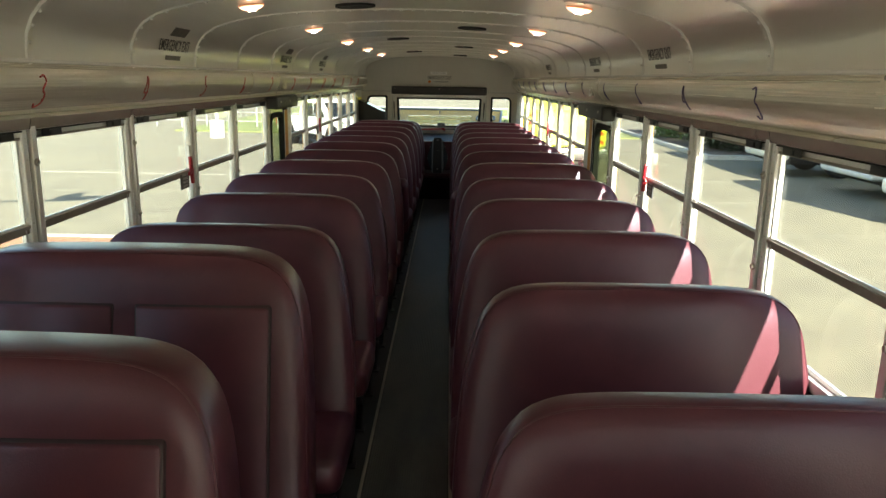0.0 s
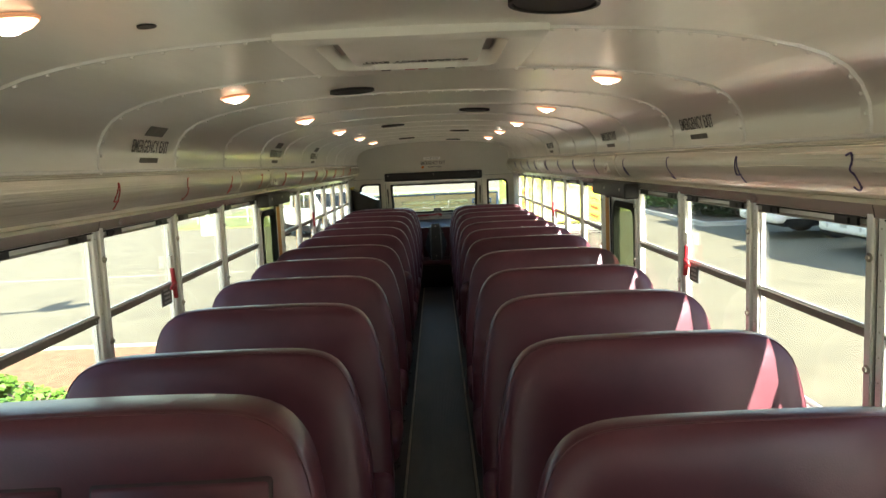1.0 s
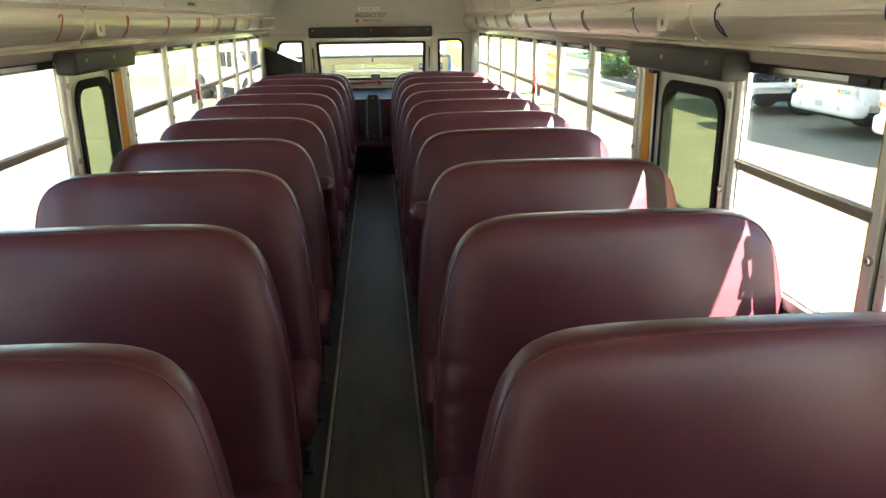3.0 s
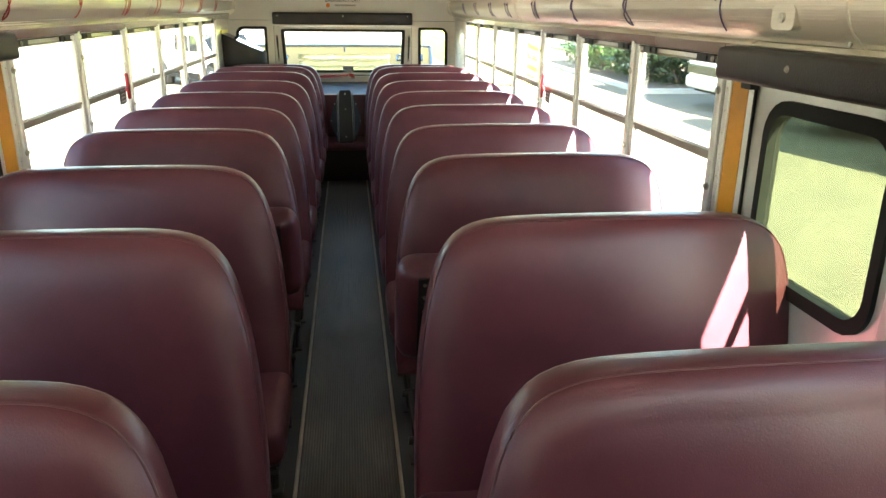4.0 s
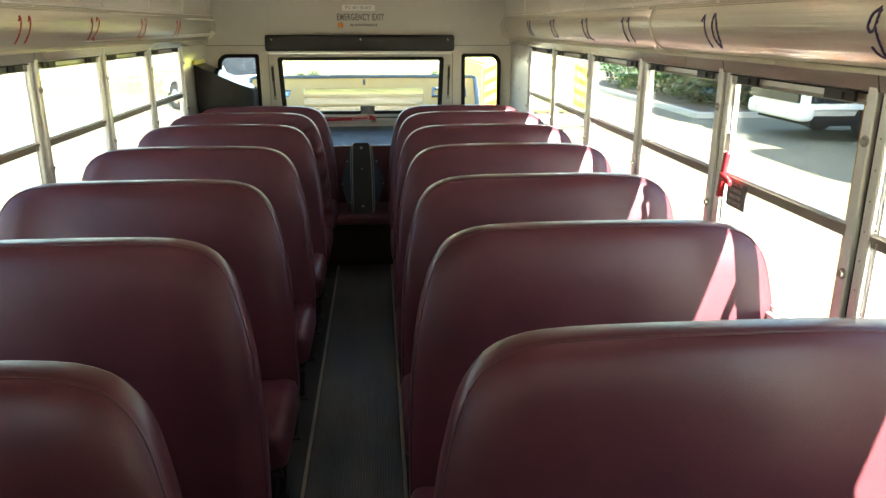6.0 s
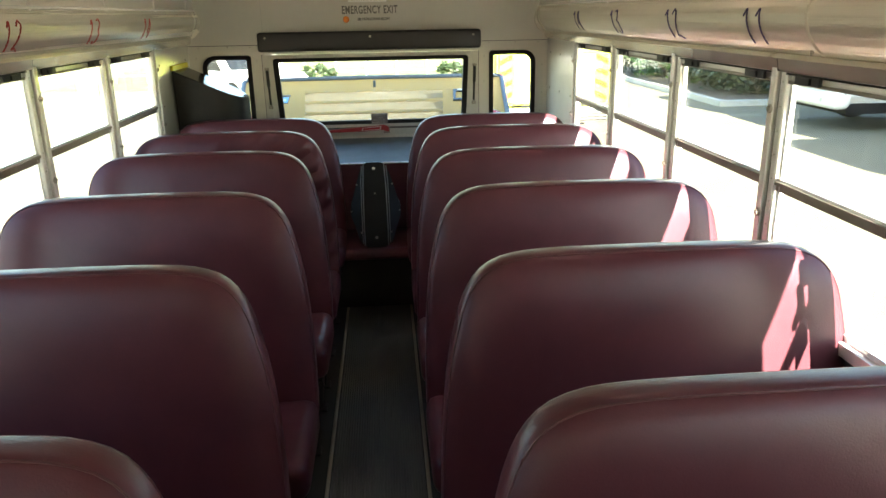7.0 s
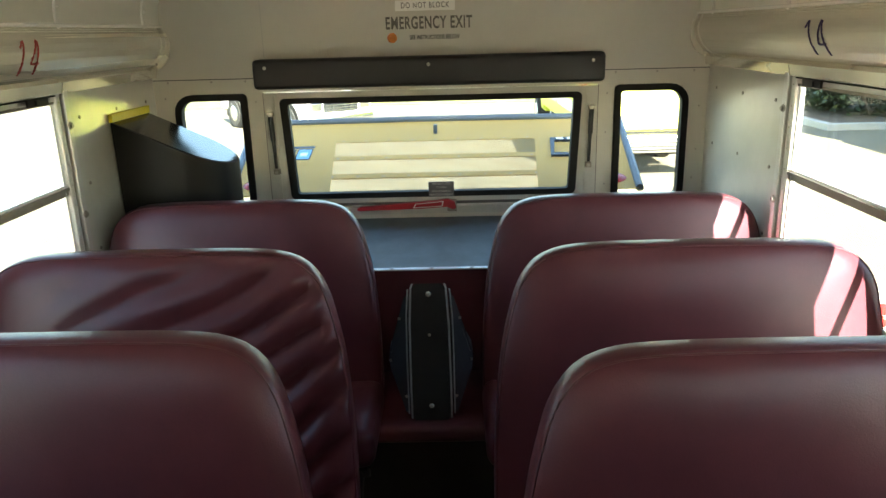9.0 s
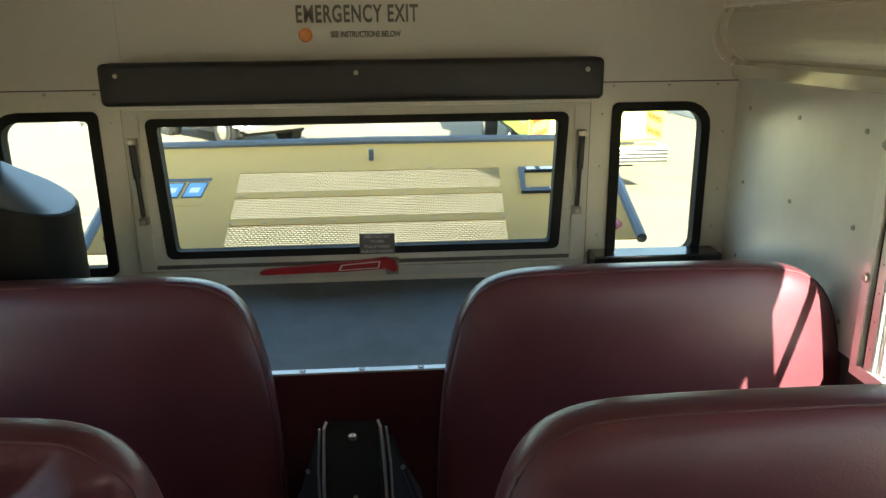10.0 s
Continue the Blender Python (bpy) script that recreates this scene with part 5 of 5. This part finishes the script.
for xa, xb in ((-0.855, -0.785), (-0.775, -0.695), (-0.685, -0.61)):
    on_hood("decal_bar", xa, xb, 12.60, 12.73, 0.003, "dark_glass", "dark edge of a decal bar")
    on_hood("decal_bar", xa + 0.006, xb - 0.006, 12.61, 12.72, 0.004, "decal_blue", "blue decal bar of an unreadable mark")
    on_hood("decal_bar", xa + 0.02, xb - 0.02, 12.64, 12.68, 0.005, "label_white")
bm = bmesh.new()
o_ = [(0.560, 12.57), (0.85, 12.57), (0.868, 12.785), (0.581, 12.785)]
i_ = [(0.580, 12.60), (0.83, 12.60), (0.845, 12.752), (0.60, 12.752)]
A = [[hood_at(x, y, u) for x, y in q] for q, u in ((o_, 0.0005), (o_, 0.012), (i_, 0.012), (i_, 0.0005))]
loop_skin(bm, A, cap_start=False, cap_end=False)
part("plate_frame", bm, "dark_glass", hood, "black plate frame")
for xa, xb, ya, yb in ((0.665, 0.80, 12.757, 12.78), (0.61, 0.645, 12.757, 12.78), (0.67, 0.80, 12.574, 12.596)):
    on_hood("frame_bar", xa, xb, ya, yb, 0.0135, "label_white", "white bars of unreadable lettering")
for s in (-1, 1):
    bm = bmesh.new()
    bmesh.ops.create_uvsphere(bm, u_segments=16, v_segments=8, radius=0.085, matrix=Matrix.Translation((s * 0.80, 12.36, 0.955)) @ Matrix.Diagonal((1, 1, 0.4, 1)))
    part("tail_lamp", bm, "red_lamp", hood, "round red lamp", smooth=True)
tagged(part("bus_rear_body", boxes((-XO, XO, R + 0.038, 12.30, -0.5, 0.86), (-XO, XO, 12.30, 12.42, -0.5, 0.83), (-0.7, 0.7, 12.225, 12.26, 0.82, 0.925)), "yellow"), "yellow painted rear body of the bus below the window", "bus body", kind="structure")

# ---- outside ----
G = -1.0
bm = bmesh.new()
bmesh.ops.create_grid(bm, x_segments=40, y_segments=40, size=400, matrix=Matrix.Translation((0, 100, G)))
ground = tagged(part("ground", bm, "asphalt"), "sun-bleached grey-tan asphalt parking lot", "ground", kind="structure")
for x0, x1, y0, y1 in ((-14, -4.5, 21.0, 21.06),):
    tagged(part("lot_line", boxes((x0, x1, y0, y1, G + 0.001, G + 0.005)), "faded_line"), "faded white parking line on asphalt", "road marking", "parking lines", "structure")

# planted island
bm = bmesh.new()
outl = rounded_rect(-9.0, -2.9, 4.0, 12.3, 1.2, 6)
prism(bm, outl, "z", G, G + 0.14)
island = tagged(part("planting_island", bm, "mulch"), "raised planting island covered in red-brown mulch", "planting bed", kind="structure")
bm = bmesh.new()
ring_plate(bm, rounded_rect(-9.15, -2.75, 3.85, 12.45, 1.35, 6), outl, "z", G + 0.001, G + 0.15)
part("kerb", bm, "concrete", island, "pale concrete kerb")


def leafy(bm, centre, size, count, leaf, rnd):
    """Small leaves on random clumps inside an uneven crown."""
    clumps = []
    for _ in range(max(6, count // 90)):
        d = Vector((rnd.gauss(0, 1), rnd.gauss(0, 1), rnd.gauss(0, 0.8))).normalized() * rnd.uniform(0.35, 1.0) ** 0.6
        clumps.append((Vector((d.x * size[0], d.y * size[1], d.z * size[2])) + Vector(centre), rnd.uniform(0.18, 0.34) * min(size)))
    for _ in range(count):
        c, r_ = rnd.choice(clumps)
        p = c + Vector((rnd.gauss(0, 1), rnd.gauss(0, 1), rnd.gauss(0, 0.8))) * r_
        a = Vector((rnd.gauss(0, 1), rnd.gauss(0, 1), rnd.gauss(0, 0.5))).normalized()
        b = a.cross(Vector((rnd.gauss(0, 1), rnd.gauss(0, 1), rnd.gauss(0, 1)))).normalized()
        l_ = leaf * rnd.uniform(0.6, 1.3)
        v = [bm.verts.new(p + a * l_), bm.verts.new(p + b * l_ * 0.45), bm.verts.new(p - a * l_ * 0.9), bm.verts.new(p - b * l_ * 0.45)]
        bm.faces.new(v)


def bush(x, y, z, size, count, leaf, mat, seed, label, group):
    rnd = random.Random(seed)
    b = thing("bush", label, "bush", group)
    bm = bmesh.new()
    for k in range(7):
        a = rnd.uniform(0, 6.28)
        tube(bm, [(x, y, z - size[2] * 0.95), (x + 0.3 * size[0] * math.cos(a), y + 0.3 * size[1] * math.sin(a), z - 0.2 * size[2]), (x + 0.75 * size[0] * math.cos(a), y + 0.75 * size[1] * math.sin(a), z + 0.4 * size[2])], 0.02 * size[2] + 0.006, 5)
    part("branches", bm, "bark", b)
    bm = bmesh.new()
    leafy(bm, (x, y, z), size, count, leaf, rnd)
    tagged(part("leaves", bm, mat, b), kind="stuff")
    return b


for k, (x, y) in enumerate(((-4.15, 8.75), (-4.65, 9.15), (-5.2, 9.45))):
    bush(x, y, G + 0.36, (0.42, 0.42, 0.20), 1500, 0.06, "leaf_light", 30 + k, "low bright green shrub in red-brown mulch", "island shrubs")
hedge_bed = tagged(part("hedge_bed", boxes((9.6, 26, 27.6, 42.0, G + 0.001, G + 0.13)), "bark"), "brown mulched bed under the hedge", "planting bed", kind="structure")
part("kerb", boxes((9.4, 26, 27.4, 27.6, G + 0.001, G + 0.16), (9.4, 9.6, 27.6, 42.0, G + 0.001, G + 0.16)), "concrete", hedge_bed, "pale concrete kerb")
# All but two shrubs take the leaf colour with shade painted in.
for k, (x, y) in enumerate(((11.2, 38.4), (11.0, 35.8), (11.2, 33.4), (11.0, 31.2), (11.4, 29.2), (13.2, 28.6), (13.6, 31.0), (15.6, 29.0))):
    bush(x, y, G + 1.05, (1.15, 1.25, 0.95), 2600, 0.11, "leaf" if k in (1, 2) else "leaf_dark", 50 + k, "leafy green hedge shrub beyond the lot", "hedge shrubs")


def wheel(parent, x, y, r, w, axis):
    bm = bmesh.new()
    nrm = (0, 1, 0) if axis == "y" else (1, 0, 0)
    c = Vector((x, y, G + r))
    disc(bm, c - Vector(nrm) * w / 2, nrm, r, w, 28)
    bmesh.ops.bevel(bm, geom=[e for e in bm.edges if len(e.link_faces) == 2 and min(len(f.verts) for f in e.link_faces) == 4 and max(len(f.verts) for f in e.link_faces) > 4], offset=0.04, segments=2, affect="EDGES")
    tyre = part("wheel", bm, "tyre", parent, "black tyre", smooth=True)
    bm = bmesh.new()
    for s in (-1, 1):
        disc(bm, c + Vector(nrm) * s * (w / 2 - 0.01), Vector(nrm) * s, r * 0.58, 0.025, 20, r2=r * 0.5)
        for k in range(8):
            a = k * 0.785
            off = Vector((math.cos(a), 0, math.sin(a))) if axis == "y" else Vector((0, math.cos(a), math.sin(a)))
            disc(bm, c + Vector(nrm) * s * (w / 2 + 0.01) + off * r * 0.28, Vector(nrm) * s, r * 0.05, 0.02, 6)
    part("rim", bm, "chrome", tyre, "bright wheel rim", smooth=True)


def coach(x, y, length, label, height=3.6, width=2.5, banded=False):
    """A white coach parked nose towards -x."""
    c = thing("coach", label, "coach", "parked white coaches")
    z0, z1 = G + 0.51, G + height
    bm = bmesh.new()
    prism(bm, [(x + 0.10, z0 + 0.1), (x, z0 + 0.5), (x + 0.04, z0 + 0.85), (x + 0.20, z1 - 0.55), (x + 0.36, z1 - 0.12), (x + 0.7, z1), (x + length, z1), (x + length, z0)], "y", y, y + width)
    bmesh.ops.bevel(bm, geom=list(bm.edges), offset=0.17, segments=4, affect="EDGES")
    part("body", bm, "white_paint", c, "white coach body", smooth=True)
    bm = bmesh.new()
    prism(bm, [(x + 0.025, z0 + 0.92), (x + 0.175, z1 - 0.6), (x + 0.25, z1 - 0.6), (x + 0.12, z0 + 0.92)], "y", y + 0.16, y + width - 0.16)
    part("windscreen", bm, "dark_glass", c, "dark windscreen")
    for k in range(int((length - 2) / 1.5)):
        xa = x + 1.2 + 1.5 * k
        part("side_window", boxes((xa, xa + 1.35, y - 0.012, y + 0.02, z0 + 1.05, z1 - 0.55)), "dark_glass", c, "dark side window")
    part("bumper", rounded(x - 0.02, x + 0.40, y + 0.02, y + width - 0.02, z0 - 0.02, z0 + 0.36, 0.12, 4), "white_paint", c, smooth=True)
    if banded:
        part("grille", boxes((x - 0.012, x + 0.06, y + 0.16, y + width - 0.16, z0 + 0.40, z0 + 0.64)), "dark_glass", c, "dark glass band across the nose")
        for xa, xb in ((x + 0.22, x + 1.25), (x + 1.33, x + 2.9)):
            part("side_band", boxes((xa, xb, y - 0.012, y + 0.03, z0 + 0.40, z0 + 0.64)), "dark_glass", c, "dark glass band along the side")
    else:
        for ya in (y + 0.14, y + width - 0.68):
            lamp_ = part("headlight", rounded(x - 0.012, x + 0.14, ya, ya + 0.54, z0 + 0.46, z0 + 0.61, 0.05, 3), "white_paint", c, "headlight cluster with clear lenses", smooth=True)
            for k, tone in enumerate(("chrome", "galv", "chrome", "orange")):
                bm = bmesh.new()
                disc(bm, (x - 0.012, ya + 0.09 + 0.12 * k, z0 + 0.535), (-1, 0, 0), 0.048, 0.012, 14)
                part("lens", bm, tone, lamp_)
        part("number_plate", boxes((x - 0.03, x, y + width / 2 - 0.15, y + width / 2 + 0.15, z0 + 0.14, z0 + 0.28)), "galv", c, "pale blank number plate")
    for yy in (y + 0.45, y + width - 0.57):
        bm = bmesh.new()
        disc(bm, (x - 0.018, yy + 0.06, z0 + 0.16), (-1, 0, 0), 0.055, 0.012, 14)
        part("fog_lamp", bm, "galv", c, "round fog lamp")
    part("skirt", boxes((x + 0.3, x + length - 0.1, y + 0.05, y + width - 0.05, z0 - 0.12, z0 + 0.1)), "rubber", c)
    for xx in (x + 1.9, x + length - 2.2):
        for yy in (y + 0.17, y + width - 0.17):
            wheel(c, xx, yy, 0.48, 0.28, "y")


coach(9.7, 22.5, 10.5, "white motor coach with a dark windscreen parked in shade", banded=True)
coach(9.95, 18.1, 10.5, "white coach with rounded nose parked beside another")
coach(9.15, 13.9, 10.5, "white coach with rounded nose parked in a row")
# Out of view; added so that its shadow carries on the dark asphalt.
coach(10.0, 9.3, 10.5, "unseen white coach added at the row end for its shadow")


def pickup(at, label):
    """A pickup along -x from its nose at the origin, then put at its pose."""
    c = thing("pickup_truck", label, "pickup truck")
    def X(v):
        return -v
    z = G
    bm = bmesh.new()
    prism(bm, [(X(0.03), z + 0.45), (X(0), z + 0.95), (X(0.12), z + 1.05), (X(1.30), z + 1.14), (X(1.95), z + 1.75), (X(3.35), z + 1.80), (X(3.55), z + 1.10), (X(5.55), z + 1.08), (X(5.6), z + 0.5)], "y", 0, 1.9)
    bmesh.ops.bevel(bm, geom=list(bm.edges), offset=0.06, segments=2, affect="EDGES")
    part("body", bm, "white_paint", c, "white pickup body", smooth=True)
    for a, b in ((1.55, 2.35), (2.45, 3.3)):
        bm = bmesh.new()
        prism(bm, [(X(a), z + 1.18), (X(max(a, 2.0)), z + 1.68), (X(b), z + 1.70), (X(b + 0.05), z + 1.18)], "y", -0.012, 0.02)
        part("side_window", bm, "dark_glass", c, "dark side window")
    bm = bmesh.new()
    prism(bm, [(X(1.36), z + 1.20), (X(1.90), z + 1.71), (X(1.94), z + 1.69), (X(1.42), z + 1.19)], "y", 0.18, 1.72)
    part("windscreen", bm, "dark_glass", c, "dark windscreen")
    part("bumper", rounded(-0.12, 0.14, 0.03, 1.87, z + 0.42, z + 0.64, 0.04, 2), "chrome", c, "chrome front bumper", smooth=True)
    grille = part("grille", boxes((-0.02, 0.035, 0.45, 1.45, z + 0.70, z + 0.98)), "dark_glass", c, "dark grille")
    for k in range(4):
        part("bar", boxes((0.034, 0.045, 0.47, 1.43, z + 0.73 + 0.065 * k, z + 0.75 + 0.065 * k)), "chrome", grille, "chrome grille bar")
    for ya in (0.08, 1.50):
        part("headlight", rounded(-0.03, 0.03, ya, ya + 0.32, z + 0.74, z + 0.95, 0.02, 2), "chrome", c, "clear headlight")
    part("tail_lamp", boxes((X(5.62), X(5.5), 0.0, 0.12, z + 0.7, z + 1.0)), "red_lamp", c)
    part("sill", boxes((X(5.3), X(0.3), 0.05, 1.85, z + 0.30, z + 0.5)), "rubber", c)
    for xx in (1.0, 4.5):
        for yy in (0.12, 1.78):
            bm = bmesh.new()
            disc(bm, (X(xx), yy - 0.15 if yy < 1 else yy - 0.13, z + 0.42), (0, 1, 0), 0.50, 0.28, 20)
            part("wheel_arch", bm, "rubber", c, "dark wheel arch")
            wheel(c, X(xx), yy - (0.03 if yy < 1 else -0.03), 0.42, 0.30, "y")
    c.matrix_world = at
    return c


pickup(pose(-3.5, 27.55, 0, 0, 0, -51), "white pickup truck parked facing the bus across the lot")

# lime-yellow truck with chevrons behind the bus
truck = thing("utility_truck", "lime-yellow utility truck with pale rear panel and orange chevrons", "truck")
TX0, TX1, TY, TZ0, TZ1 = 2.3, 4.6, 22.05, -0.17, 0.86
bm = boxes((TX0, TX1, TY, 27.5, TZ0, TZ1), (TX0 + 0.1, TX1 - 0.1, 27.6, 29.4, TZ0 - 0.2, TZ1 + 0.45))
bmesh.ops.bevel(bm, geom=list(bm.edges), offset=0.05, segments=2, affect="EDGES")
part("body", bm, "lime", truck, "lime-yellow truck body", smooth=True)
part("rear_panel", boxes((TX0 + 0.34, TX1 - 0.34, TY - 0.025, TY + 0.002, TZ0 + 0.05, TZ1 - 0.06)), "pale_lime", truck, "pale lime-yellow rear panel")
bumper = part("bumper", rounded(TX0 + 0.05, TX1 - 0.02, TY - 0.35, TY + 0.05, -0.50, -0.20, 0.03, 2), "chrome", truck, "chrome bumper", smooth=True)
for k in range(4):
    part("bumper_groove", boxes((TX0 + 0.08, TX1 - 0.05, TY - 0.354, TY - 0.349, -0.455 + 0.06 * k, -0.435 + 0.06 * k)), "rubber", bumper)
part("chassis", boxes((TX0 + 0.5, TX1 - 0.5, TY, 29.2, -0.58, -0.17)), "rubber", truck)
for s, xx in ((1, TX0 + 0.06), (-1, TX1 - 0.30)):
    for k in range(4):
        bm = bmesh.new()
        z_ = TZ0 + 0.08 + 0.24 * k + (0.0 if s > 0 else 0.10)
        prism(bm, [(xx, z_), (xx + 0.24, z_ + s * 0.11), (xx + 0.24, z_ + 0.09 + s * 0.11), (xx, z_ + 0.09)], "y", TY - 0.02, TY + 0.003)
        part("chevron", bm, "amber_chevron", truck, "orange chevron stripe")
for k in range(2):
    part("body_stripe", boxes((TX0 - 0.012, TX0 + 0.002, TY + 0.3 + 2.4 * k, TY + 2.5 + 2.4 * k, TZ0 + 0.3, TZ0 + 0.5)), "white_paint", truck)
for yy in (24.3, 28.6):
    for xx in (TX0 + 0.17, TX1 - 0.17):
        wheel(truck, xx, yy, 0.48, 0.3, "x")

# light pole and fence at the left
pole = thing("light_pole", "tall grey light pole on a pale concrete base", "light pole")
bm = bmesh.new()
disc(bm, (-9.9, 33.2, G), (0, 0, 1), 0.32, 0.75, 16)
part("base", bm, "concrete", pole, "round concrete base", smooth=True)
bm = bmesh.new()
disc(bm, (-9.9, 33.2, G + 0.75), (0, 0, 1), 0.09, 7.0, 12, r2=0.06)
part("shaft", bm, "galv", pole, smooth=True)
# Out of view; position chosen so its heads' shadow falls left of the bus.
lot_lamp = thing("street_lamp", "unseen grey lot lamp with two flat heads, placed for its shadow", "street lamp")
bm = bmesh.new()
disc(bm, (-7.75, 4.7, G), (0, 0, 1), 0.10, 7.0, 12, r2=0.07)
part("shaft", bm, "galv", lot_lamp, smooth=True)
bm = bmesh.new()
tube(bm, [(-7.75, 4.7, 5.95), (-6.45, 5.1, 6.0), (-5.2, 5.4, 6.0)], 0.05, 8)
part("arm", bm, "galv", lot_lamp, smooth=True)
for ang in (82, 38):
    bm = bmesh.new()
    d_ = Vector((math.cos(radians(ang)), math.sin(radians(ang)), 0))
    n_ = Vector((-d_.y, d_.x, 0))
    o2 = [Vector((-5.23, 5.38, 6.0)) + d_ * u + n_ * w for u, w in ((0, 0.04), (0.25, 0.15), (0.6, 0.18), (0.95, 0.10), (1.12, 0), (0.95, -0.10), (0.6, -0.18), (0.25, -0.15), (0, -0.04))]
    loop_skin(bm, [[p - Vector((0, 0, 0.06)) for p in o2], [p + Vector((0, 0, 0.06)) for p in o2]])
    part("lamp_head", bm, "galv", lot_lamp, "flat lamp head")
fence = thing("fence", "low grey rail fence along the lot edge", "fence")
for k in range(29):
    bm = bmesh.new()
    disc(bm, (-28 + 1.3 * k, 39.5, G), (0, 0, 1), 0.04, 1.25, 8)
    part("post", bm, "galv", fence)
for z in (0.35, 0.8, 1.2):
    bm = bmesh.new()
    tube(bm, [(-28.2, 39.5, G + z), (8.6, 39.5, G + z)], 0.025, 6)
    part("rail", bm, "galv", fence)
for x0, x1, y0, y1, colour in ((14, 60, 43, 62, "leaf"), (-13, 9.3, 36.5, 70, "grass")):
    tagged(part("grass_verge", boxes((x0, x1, y0, y1, G + 0.001, G + 0.06)), colour), "sunlit green grass verge beyond the lot", "grass", kind="stuff")
for k, (x, y) in enumerate(((-2.5, 38.2), (3.1, 38.6))):
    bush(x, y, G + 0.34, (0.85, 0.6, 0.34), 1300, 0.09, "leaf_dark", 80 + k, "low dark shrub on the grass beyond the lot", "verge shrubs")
